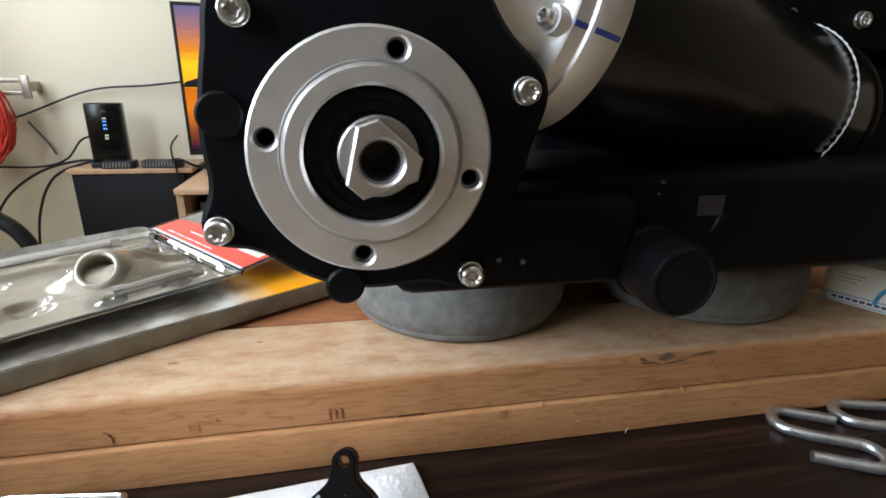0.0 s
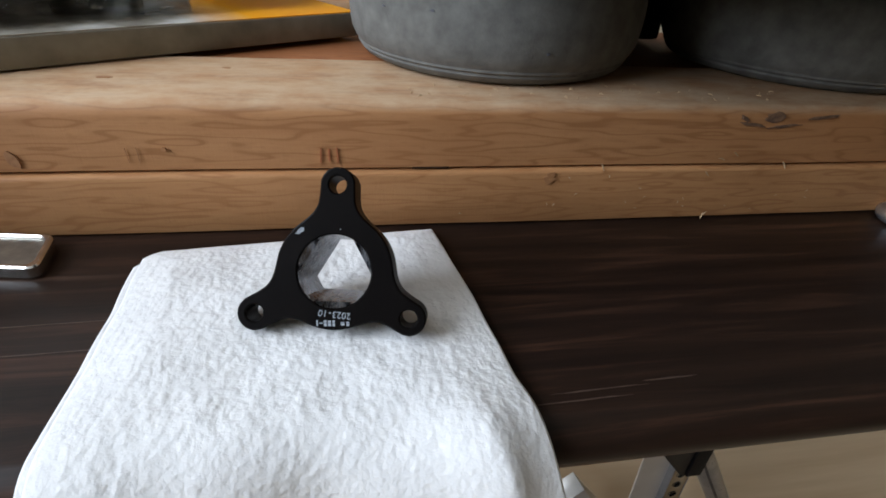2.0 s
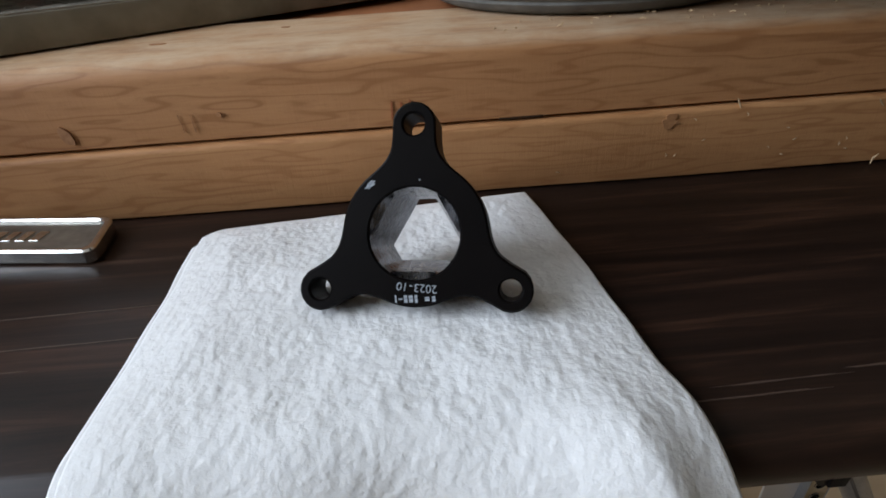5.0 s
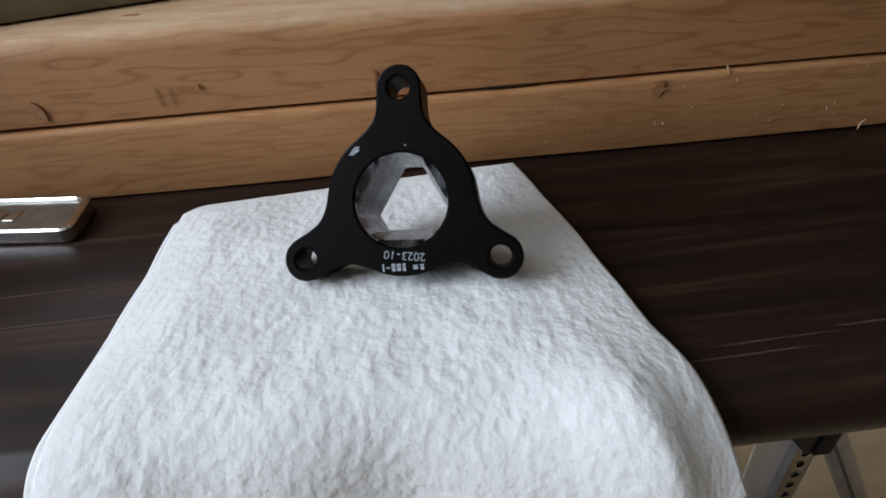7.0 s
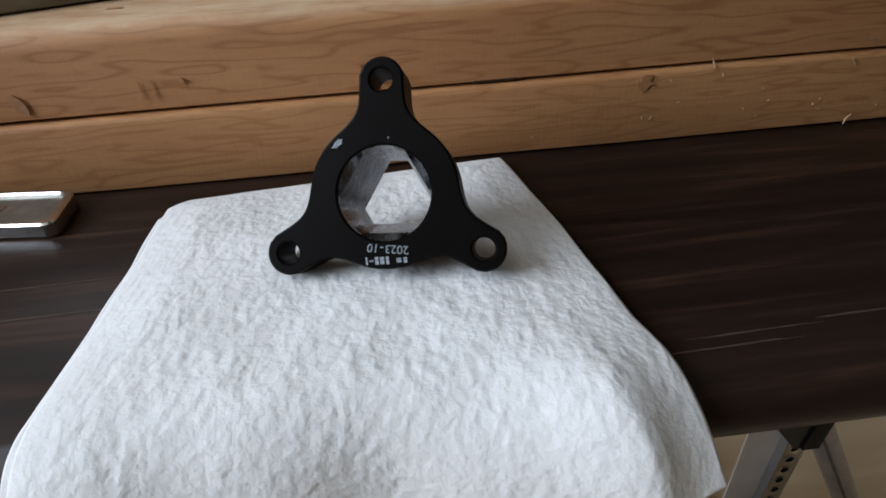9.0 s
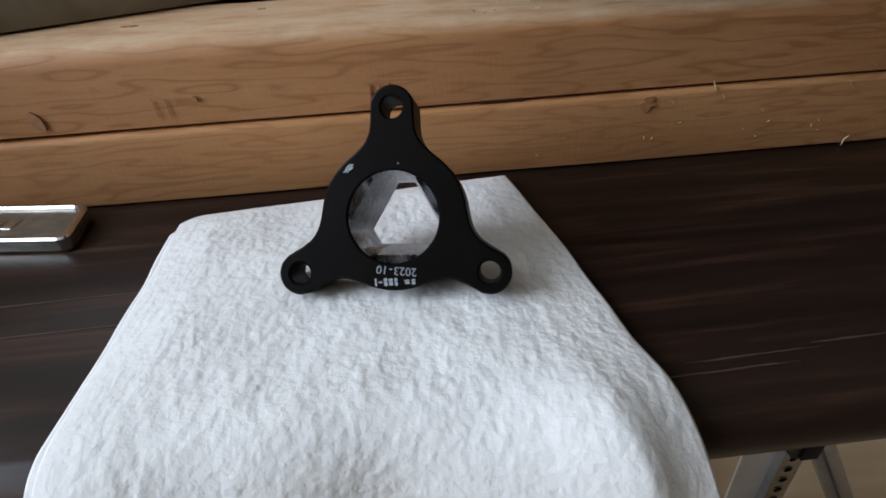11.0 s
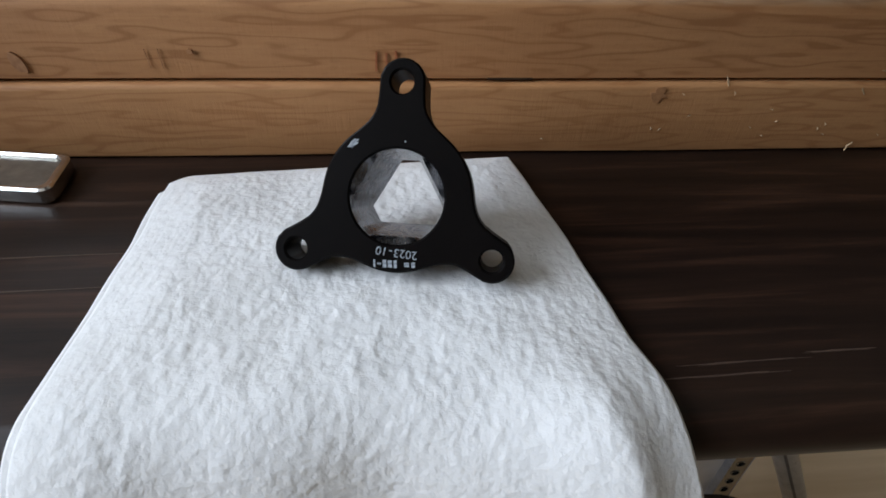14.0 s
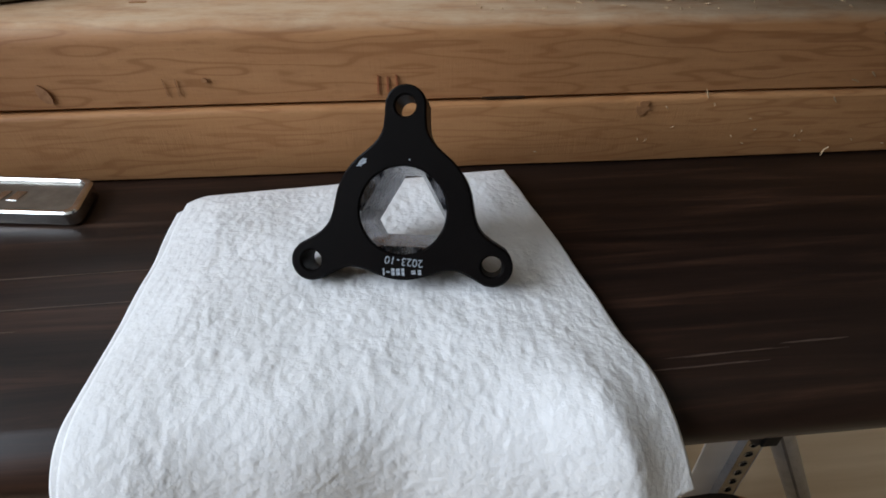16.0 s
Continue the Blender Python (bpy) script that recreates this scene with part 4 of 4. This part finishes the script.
    arm = part("mounting_bracket", box(0.215, 0.620, 0.322, 0.460, 0.1535, 0.213, 0.007, 3), M_CASE, mo, "black mounting bracket")
    socket_bolt(facing(0.356, 0.3205, 0.1675), arm, 0.0038)
    for x, z in ((0.099, 0.1975), (0.113, 0.1955)):
        part("grub_screw", lathe([(0.0016, -0.004), (0.0016, 0.0006), (0.0009, 0.0009), (0.0, 0.0003)], 14), M_DARKTOOL, mo, at=facing(x, 0.2615, z))
    part("base_plate", box(0.060, 0.500, 0.420, 0.590, 0.1495, 0.175, 0.005), M_BLACKPLASTIC, mo, "black base plate")
    # added block: darkens the gap between the wheels, hides the wall behind
    part("gap_block", box(0.212, 0.302, 0.540, 0.600, 0.0772, 0.1493, 0.004), M_BLACKPLASTIC, mo, "added black block darkening the gap between the wheels")
    # top block with two bolts
    blk = part("top_block", box(0.310, 0.640, 0.402, 0.500, 0.322, 0.430, 0.006), M_CASE, mo)
    for x in (0.379, 0.452):
        socket_bolt(facing(x, 0.4005, 0.345), blk, 0.0062)
    # added black box, keeps the bright wall from showing past the motor
    part("wall_blocker", box(0.190, 0.640, 0.470, 0.570, 0.170, 0.322, 0.012, 3), M_CASE, mo)
    # cable, label
    part("cable", tube(spline([(0.300, 0.330, 0.205), (0.278, 0.312, 0.208), (0.270, 0.308, 0.196), (0.262, 0.318, 0.180)], 8), 0.0042, 12), M_RUBBERCAP, mo, "black cable")
    part("label_plate", box(-0.010, 0.010, -0.007, 0.007, 0, 0.0006, 0.0002, 1), M_DULL, mo, "small grey label", at=facing(0.262, 0.3055, 0.2130))
    for x, z in ((0.224, 0.2295), (0.2215, 0.222)):
        part("rivet", lathe([(0.0012, -0.002), (0.0010, 0.0006), (0, 0.0009)], 10), M_DARKTOOL, mo, at=facing(x, 0.3055, z))
    return mo


motor()


# ---------------------------------------------------------------- printed slab and tool pack
SLAB = pose(0.024, 0.5315, 0.0772, 0, 0, 32.5)


def slab():
    s = thing("printed_slab", "flat grey-edged board with an orange printed cover, resting on the boards", "board", SLAB)
    part("body", box(-0.56, 0, 0, 0.30, 0, 0.0176, 0.0012), M_SLAB, s)
    part("cover", box(-0.559, -0.001, 0.001, 0.299, 0.0177, 0.0184), M_SLABTOP, s, "glossy cover, silver grey and orange")


slab()


def tool_pack():
    p = thing("tool_pack", "opened clear blister pack holding steel tools with a red card", "tool pack", SLAB @ pose(-0.112, 0.038, 0.0186, 0, 0, 6))
    L, W = 0.40, 0.208
    rods = ((-0.095, 0.030, -0.022, 0.034, 0.0050), (-0.075, 0.134, -0.022, 0.138, 0.0045), (-0.36, 0.172, -0.21, 0.176, 0.0050), (-0.20, 0.174, -0.045, 0.177, 0.0050), (-0.38, 0.040, -0.24, 0.034, 0.0060))

    def relief(x, y):
        """The moulded insert: a domed seat, a rising shoulder and long troughs."""
        z = 0.0130
        for px, py, hx, hy, hh in ((-0.055, 0.094, 0.048, 0.009, 0.0075), (-0.050, 0.060, 0.040, 0.010, 0.0060), (-0.185, 0.150, 0.10, 0.010, 0.0070), (-0.245, 0.062, 0.060, 0.020, 0.0065), (-0.060, 0.158, 0.050, 0.007, 0.0050)):
            z += hh * math.exp(-((x - px) / hx) ** 8 - ((y - py) / hy) ** 8)
        d = math.hypot((x + 0.078) / 1.35, y - 0.086)
        z += 0.0150 * math.exp(-(d / 0.031) ** 4)
        d2 = math.hypot((x + 0.215) / 1.5, y - 0.105)
        z += 0.0080 * math.exp(-((d2 - 0.024) / 0.007) ** 2)
        d3 = math.hypot((x + 0.160) / 1.6, y - 0.048)
        z -= 0.0080 * math.exp(-(d3 / 0.014) ** 6)
        for x0, y0, x1, y1, r in rods:
            z -= 0.0060 * math.exp(-(max(0, capsule(x, y, x0, y0, x1, y1, 0.0)) / (r + 0.0035)) ** 4)
        for hx, hy in ((-0.165, 0.128), (-0.150, 0.066), (-0.235, 0.045), (-0.300, 0.100)):
            z -= 0.0080 * math.exp(-(math.hypot((x - hx) / 1.7, y - hy) / 0.0085) ** 6)
        return z + 0.0007 * noise.noise(Vector((x * 30, y * 30, 2)))

    bm = bmesh.new()
    nu, nv = 220, 110
    rows = [[bm.verts.new((-L + 0.006 + (L - 0.012) * i / nu, 0.006 + (W - 0.012) * j / nv, relief(-L + 0.006 + (L - 0.012) * i / nu, 0.006 + (W - 0.012) * j / nv))) for i in range(nu + 1)] for j in range(nv + 1)]
    for a, b in zip(rows, rows[1:]):
        for i in range(nu):
            bm.faces.new((a[i], a[i + 1], b[i + 1], b[i]))
    part("insert", bm, M_INSERT, p, "champagne coloured moulded insert", smooth=180)
    for x0, y0, x1, y1, r in rods:
        rod = bmesh.new()
        add(rod, tube([(x0, y0, 0.0165), (x1, y1, 0.0165)], r, 16))
        add(rod, tube([(x1 - 0.006, y1, 0.0165), (x1 + 0.004, y1 + 0.0002, 0.0165)], r * 1.45, 6))
        add(rod, tube([(x0 - 0.002, y0, 0.0165), (x0 + 0.008, y0, 0.0165)], r * 1.3, 14))
        part("tool_rod", rod, M_CHROME, p, "bright steel rod")
    seat = pose(-0.088, 0.074, 0.0195, 48, 0, -38) @ Matrix.Scale(1.4, 4)
    part("socket", lathe([(0.0098, -0.012), (0.0098, 0.0110), (0.0108, 0.0124), (0.0122, 0.0126), (0.0142, 0.0110), (0.0185, 0.0020), (0.0240, -0.012)], 40), M_INSERT, p, "champagne socket with an open bore", at=seat, smooth=180)
    part("socket_bore", lathe([(0.0, -0.006), (0.0097, -0.006), (0.0097, 0.010)], 32), M_BRASSY, p, at=seat)
    for k in range(11):
        part("knurl", box(-0.0022, 0.0022, -0.0020, 0.0020, 0, 0.0022, 0.0006, 1), M_CHROME, p, at=pose(-0.105 + 0.0070 * k, 0.116, 0.0160))
    for x, y, r in ((-0.315, 0.150, 0.012),):
        part("tool_ring", lathe([(r * 0.55, 0.016), (r, 0.016), (r, 0.0215), (r * 0.85, 0.0225), (r * 0.55, 0.0215)], 28, closed=True), M_DARKTOOL, p, "dark steel ring", at=pose(x, y, 0))
    # clear shell: skirt, flat flange and round blisters below
    shell = bmesh.new()
    skirt = [(0.0, 0.0), (0.002, 0.012), (-0.005, 0.0160), (-0.006, 0.0175), (0.004, 0.0190), (0.007, 0.0260), (0.012, 0.0275)]
    loops = []
    for off, z in skirt:
        x0, x1, y0, y1 = -L + off, -off, off, W - off
        r = 0.008
        pts = []
        for cx, cy, a0 in ((x1 - r, y1 - r, 0), (x0 + r, y1 - r, 90), (x0 + r, y0 + r, 180), (x1 - r, y0 + r, 270)):
            pts += [(cx + r * math.cos(radians(a0 + 22.5 * k)), cy + r * math.sin(radians(a0 + 22.5 * k))) for k in range(5)]
        loops.append([shell.verts.new((x, y, z + 0.0006 * noise.noise(Vector((x * 60, y * 60, z * 90))))) for x, y in pts])
    for a, b in zip(loops, loops[1:]):
        for i in range(len(a)):
            shell.faces.new((a[i - 1], a[i], b[i], b[i - 1]))
    part("shell", shell, M_CLEAR, p, "clear glossy plastic shell", smooth=60)
    part("shell_rim", tube([(-L - 0.003, -0.006, 0.0168), (0.004, -0.006, 0.0168), (0.006, -0.004, 0.0168), (0.006, W + 0.004, 0.0168), (0.004, W + 0.006, 0.0168), (-L, W + 0.006, 0.0168)], 0.0022, 8), M_CLEAR, p)
    for x in (-0.33, -0.25, -0.10, -0.045):
        part("blister", lathe([(0.016, 0.0004), (0.0165, 0.006), (0.014, 0.012), (0.008, 0.0150), (0, 0.0158)], 28), M_CLEAR, p, at=pose(x, 0.022, 0))
    # the lid, hinged along the end and standing up a little
    lid = part("lid", box(0, 0.118, -0.004, W + 0.004, 0.0, 0.0008), M_CLEAR, p, "clear lid swung open", at=pose(0.006, 0, 0.0172, 0, -9, 0))
    part("red_card", plate([(0.003, 0.0), (0.108, 0.0), (0.072, 0.030), (0.064, 0.062), (0.040, W * 0.8), (0.034, W), (0.003, W)], [], 0.0010, 0.0018), M_RED, lid, "red printed card")
    part("card_edge", box(0.0005, 0.003, 0.0, W, 0.0010, 0.0020), M_WHITECARD, lid)
    part("grey_card", box(0.030, 0.114, 0.0, W, 0.0009, 0.0014), M_GREYCARD, lid, "grey printed card")
    part("barcode_patch", box(0.024, 0.060, 0.006, 0.048, 0.0019, 0.0022), M_WHITECARD, lid, "white patch with bars")
    for k in range(9):
        part("bar", box(0.030, 0.054, 0.011 + k * 0.0036, 0.0122 + k * 0.0036 + 0.0008 * (k % 2), 0.0023, 0.0025), M_GREYCARD, lid)
    part("printed_oval", plate([(0.022 * x, 0.034 * y) for x, y in circle(1, 32)], [], 0.0015, 0.0017), M_DARKTOOL, lid, "dark printed oval", at=pose(0.090, 0.110, 0))
    for k in range(5):
        part("text_bar", box(0.008, 0.0098, 0.075 + k * 0.022, 0.093 + k * 0.022, 0.0019, 0.0021), M_WHITECARD, lid)
    part("text_bar", box(0.020, 0.0222, 0.09, 0.15, 0.0019, 0.0021), M_WHITECARD, lid)
    part("lid_rim", tube([(0.0, -0.004, 0.0012), (0.118, -0.004, 0.0012), (0.118, W + 0.004, 0.0012), (0, W + 0.004, 0.0012)], 0.0016, 8), M_CLEAR, lid)
    return p


tool_pack()


# ---------------------------------------------------------------- carton at the boards' far end
def carton():
    c = thing("carton", "cream cardboard carton with a blue printed arc on the boards", "box", pose(0.5135, 0.4320, 0.0768, 0, 0, -62))
    part("body", box(0, 0.115, 0, 0.085, 0, 0.044, 0.0012), M_CREAMBOX, c)
    part("arc", plate([(0.030 * math.cos(radians(a)), 0.030 * math.sin(radians(a))) for a in range(0, 181, 10)] + [(0.026 * math.cos(radians(a)), 0.026 * math.sin(radians(a))) for a in range(180, -1, -10)], [], 0, 0.0003),
         M_BLUEPRINT, c, "blue printed arc", at=pose(0.074, -0.0002, 0.0075, 90, 0, 0))
    writing("carton_word", "SYNTHETIC", 0.0085, M_NAVY, pose(0.078, -0.0004, 0.0185, 90, 0, 0) @ pose(0, 0, 0, 0, 0, 180), c, "dark printed word")
    for a, b, u, v in ((0.004, 0.111, 0.0020, 0.0028), (0.004, 0.111, 0.0100, 0.0108), (0.004, 0.0048, 0.0028, 0.0100)):
        part("printed_line", box(a, b, -0.0004, -0.0001, u, v), M_BLUEPRINT, c)
    for k in range(9):
        part("text_bar", box(0.010 + 0.006 * k, 0.0145 + 0.006 * k, -0.0004, -0.0001, 0.0050, 0.0078), M_NAVY, c)
    for k in range(3):
        part("text_bar", box(0.012, 0.034 - 0.003 * k, -0.0004, -0.0001, 0.032 - 0.004 * k, 0.0330 - 0.004 * k), M_BRASSY, c)
    part("blue_sticker", box(-0.0004, -0.0001, 0.01, 0.05, 0.012, 0.036), M_WHEELDISC, c)


carton()


# ---------------------------------------------------------------- the far side of the room
def cabinet():
    c = thing("speaker_cabinet", "black fronted cabinet with a beech top against the wall", "cabinet", pose(-1.092, 2.36, 0, 0, 0, 0))
    w, top = 0.47, -0.080
    part("front_panel", box(0.010, w - 0.03, 0.0, 0.020, FLOOR + 0.001, top - 0.024, 0.003), M_BLACKPANEL, c)
    part("body", box(0.0, w, 0.021, 0.25, FLOOR + 0.001, top - 0.0205, 0.002), M_BLACKPANEL, c)
    part("top", box(-0.006, w + 0.006, -0.006, 0.255, top - 0.020, top, 0.002), M_BEECH, c, "beech laminate top")


cabinet()


def desk():
    d = thing("desk", "beech laminate desk with dark shelves", "desk")
    z = -0.104
    part("desktop", box(-0.60, 0.95, 2.02, 2.58, z - 0.022, z, 0.002), M_BEECH, d)
    part("side_panel", box(-0.60, -0.575, 2.04, 2.56, FLOOR, z - 0.0225), M_BEECH, d)
    part("post", box(-0.010, 0.030, 2.03, 2.56, FLOOR, z - 0.0225), M_BEECH, d)
    part("side_panel", box(0.92, 0.945, 2.04, 2.56, FLOOR, z - 0.0225), M_BEECH, d)
    part("shelf", box(-0.574, -0.0105, 2.06, 2.56, -0.374, -0.356), M_BEECH, d)
    part("back_panel", box(-0.574, -0.0105, 2.54, 2.56, FLOOR, z - 0.0225), M_BLACKPANEL, d)
    e = thing("tape_deck", "black electronics unit with grey strips on the desk shelf", "electronics", pose(-0.55, 2.10, -0.3558))
    part("case", box(0, 0.48, 0, 0.3, 0, 0.085, 0.004), M_BLACKPLASTIC, e)
    for k in range(3):
        part("strip", box(0.02, 0.46, -0.002, -0.0002, 0.018 + 0.022 * k, 0.0195 + 0.022 * k), M_GREYCARD, e)
    f = thing("receiver", "black receiver stacked on the tape deck", "electronics", pose(-0.54, 2.11, -0.2706))
    part("case", box(0, 0.46, 0, 0.28, 0, 0.095, 0.004), M_BLACKPLASTIC, f)
    for k in range(5):
        part("button", box(0.05 + 0.07 * k, 0.085 + 0.07 * k, -0.003, -0.0002, 0.03, 0.04, 0.001), M_GREYCARD, f)


desk()


def monitor():
    m = thing("monitor", "black framed monitor showing a sunset over water", "monitor", pose(-0.628, 2.40, -0.1036, 0, 0, 6))
    w, z0, z1 = 0.95, 0.072, 0.675
    part("frame", plate([(0, z0), (w, z0), (w, z1), (0, z1)], [[(0.012, z0 + 0.020), (0.012, z1 - 0.012), (w - 0.012, z1 - 0.012), (w - 0.012, z0 + 0.020)]], -0.03, 0.0, 0.002), M_BLACKPLASTIC, m, at=pose(0, 0, 0, 90, 0, 0))
    part("screen", box(0.0125, w - 0.0125, 0.004, 0.008, z0 + 0.0205, z1 - 0.0125), M_SCREEN, m, "lit screen with an orange sunset")
    hill = [(0.0128, 0.352), (0.0128, 0.362)] + [(0.02 + 0.05 * k, 0.372 + 0.042 * math.sin(min(1.57, 0.28 * k)) + 0.006 * math.sin(2.3 * k)) for k in range(10)] + [(0.56, 0.360), (0.60, 0.352)]
    part("dark_island", plate(hill, [], -0.0008, 0.0008), M_BLACKPANEL, m, "dark island in the screen picture", at=pose(0, 0.0030, 0, 90, 0, 0))
    part("back", box(0.0128, w - 0.0128, 0.0085, 0.029, z0 + 0.021, z1 - 0.013), M_BLACKPLASTIC, m)
    part("stand", box(0.42, 0.53, 0.030, 0.045, 0.012, 0.30, 0.003), M_BLACKPLASTIC, m)
    part("stand_base", box(0.10, 0.75, -0.05, 0.13, 0.0, 0.012, 0.004), M_LEGPAINT, m, "silver stand base")


monitor()


def router():
    r = thing("router", "upright black router with blue lights on the cabinet", "router", pose(-1.008, 2.40, -0.0798, 0, 0, 8))
    part("body", box(0, 0.135, 0, 0.05, 0.022, 0.262, 0.006, 3), M_GLOSSBLACK, r)
    for x in (0.0, 0.126):
        for k in range(22):
            part("fin", box(x + 0.0005, x + 0.0085, -0.0022, -0.0001, 0.030 + 0.0102 * k, 0.036 + 0.0102 * k), M_BLACKPLASTIC, r)
    part("foot", box(-0.005, 0.140, -0.02, 0.07, 0.0, 0.0218, 0.004), M_BLACKPLASTIC, r)
    for k, (z, mt) in enumerate(((0.172, M_LED), (0.186, M_LED), (0.158, M_LED), (0.118, M_LEDW), (0.130, M_LEDW), (0.199, M_LEDW))):
        for dx in (0.0, 0.008):
            part("light", box(0.060 + dx, 0.0635 + dx, -0.0012, -0.0001, z, z + 0.004), mt, r)
    part("mark", tube([(0.055, -0.0008, 0.222), (0.066, -0.0008, 0.232), (0.078, -0.0008, 0.226)], 0.0012, 6), M_GREYCARD, r)


router()


def adapter(m, L, label):
    a = thing("power_adapter", label, "adapter", m, "adapters on the cabinet")
    part("case", box(0, L, 0, 0.06, 0, 0.032, 0.005), M_BLACKPLASTIC, a)
    for k in range(int(L / 0.012) - 1):
        part("ridge", box(0.008 + 0.012 * k, 0.013 + 0.012 * k, -0.0015, -0.0001, 0.006, 0.026), M_GREYCARD, a)


adapter(pose(-0.965, 2.355, -0.0798, 0, 0, 0), 0.125, "ribbed black power adapter on the cabinet")
adapter(pose(-0.815, 2.365, -0.0798, 0, 0, -4), 0.155, "flat black power adapter on the cabinet")


def cable(pts, r, mat=None, label="thin black cable hanging on the wall"):
    c = thing("cable", label, "cable")
    part("cord", tube(spline([(x, y, z - 0.044) for x, y, z in pts], 10), r, 8), mat or M_BLACKPLASTIC, c)


cable([(-1.62, 2.60, 0.07), (-1.33, 2.59, 0.165), (-1.05, 2.59, 0.27), (-0.80, 2.58, 0.295), (-0.56, 2.57, 0.325)], 0.0045)
cable([(-1.52, 2.58, -0.052), (-1.30, 2.57, -0.055), (-1.18, 2.56, -0.02), (-1.10, 2.55, 0.065), (-0.99, 2.48, 0.090)], 0.0045)
cable([(-1.50, 2.50, -0.30), (-1.40, 2.50, -0.16), (-1.25, 2.48, -0.06), (-1.08, 2.44, -0.012), (-0.94, 2.40, -0.010)], 0.0055)
cable([(-1.32, 2.45, -0.48), (-1.28, 2.45, -0.25), (-1.20, 2.45, -0.09), (-1.06, 2.43, -0.022), (-0.95, 2.41, -0.018)], 0.0055)
cable([(-0.66, 2.375, 0.10), (-0.685, 2.35, 0.05), (-0.672, 2.34, -0.05), (-0.662, 2.335, -0.20), (-0.665, 2.335, -0.40)], 0.004, None, "thin dark cable hanging down the cabinet")
cable([(-0.70, 2.37, -0.005), (-0.66, 2.36, 0.0), (-0.60, 2.37, -0.03), (-0.5, 2.38, -0.052)], 0.006, None, "black cable lying behind the adapters")
cable([(-1.32, 2.60, 0.14), (-1.26, 2.60, 0.05), (-1.235, 2.60, -0.005)], 0.0045, M_DARKTOOL, "short loose wire end on the wall")


def coil():
    c = thing("wire_coil", "hank of thin red wire hanging on a bracket", "wire coil", pose(-1.405, 2.44, 0.106))
    rnd = random.Random(11)
    for k in range(95):
        a, b = rnd.uniform(0.03, 0.115), 0.165 + rnd.uniform(-0.035, 0.012)
        dy, ph = rnd.uniform(-0.025, 0.025), rnd.uniform(-0.15, 0.15)
        part("wire_turn", tube([(a * math.cos(2 * math.pi * i / 28 + ph), dy + 0.006 * math.sin(i + k), b * math.sin(2 * math.pi * i / 28) + rnd.uniform(-0.002, 0.002)) for i in range(29)], 0.0030, 5, False), M_REDWIRE, c)


coil()


def wall_bracket():
    b = thing("wall_bracket", "brushed nickel swing bracket on the wall", "bracket", pose(0, 0, -0.070))
    part("plate", box(-1.275, -1.245, 2.52, 2.535, 0.262, 0.355, 0.003), M_BRASSY, b)
    part("mount", box(-1.272, -1.248, 2.5355, 2.6195, 0.29, 0.33, 0.003), M_BRASSY, b)
    for z in (0.275, 0.325):
        part("bar", box(-1.52, -1.2755, 2.523, 2.532, z, z + 0.017, 0.003), M_BRASSY, b)


wall_bracket()


def chair():
    c = thing("office_chair", "black office chair with a curved armrest", "chair", pose(-0.775, 1.2, FLOOR))
    part("armrest", tube(spline([(-0.22, 0.0, 0.765), (-0.05, 0, 0.770), (0.06, 0, 0.745), (0.125, 0, 0.68), (0.135, 0, 0.56), (0.10, 0, 0.46), (0.02, 0, 0.44)], 8), 0.016, 14), M_BLACKPLASTIC, c)
    part("seat", box(-0.48, 0.02, -0.25, 0.25, 0.42, 0.50, 0.03, 4), M_RUBBERCAP, c)
    part("backrest", box(-0.55, -0.47, -0.22, 0.22, 0.50, 0.72, 0.03, 4), M_RUBBERCAP, c)
    part("column", tube([(-0.23, 0, 0.08), (-0.23, 0, 0.42)], 0.025, 20), M_BLACKPLASTIC, c)
    for k in range(5):
        a = radians(72 * k)
        part("foot", tube([(-0.23, 0, 0.08), (-0.23 + 0.26 * math.cos(a), 0.26 * math.sin(a), 0.035)], 0.018, 10), M_BLACKPLASTIC, c)
        part("castor", lathe([(0, -0.012), (0.026, -0.012), (0.026, 0.012), (0, 0.012)], 20), M_BLACKPLASTIC, c, at=pose(-0.23 + 0.26 * math.cos(a), 0.26 * math.sin(a), 0.0265, 90, 0, 72 * k))


chair()


def cushion():
    c = thing("floor_cushion", "round stuffed cushion in brown and black tiger stripes", "cushion", pose(0.320, 0.262, FLOOR + 0.001))
    h = 0.360
    prof = [(0, 0), (0.08, 0.0), (0.108, 0.03), (0.12, 0.10), (0.120, 0.19), (0.114, 0.27), (0.090, 0.325), (0.035, h - 0.004), (0, h)]
    bm = lathe(prof, 48)
    bmesh.ops.subdivide_edges(bm, edges=bm.edges[:], cuts=1, smooth=0.6)
    part("cover", bm, M_TIGER, c, smooth=180)


cushion()
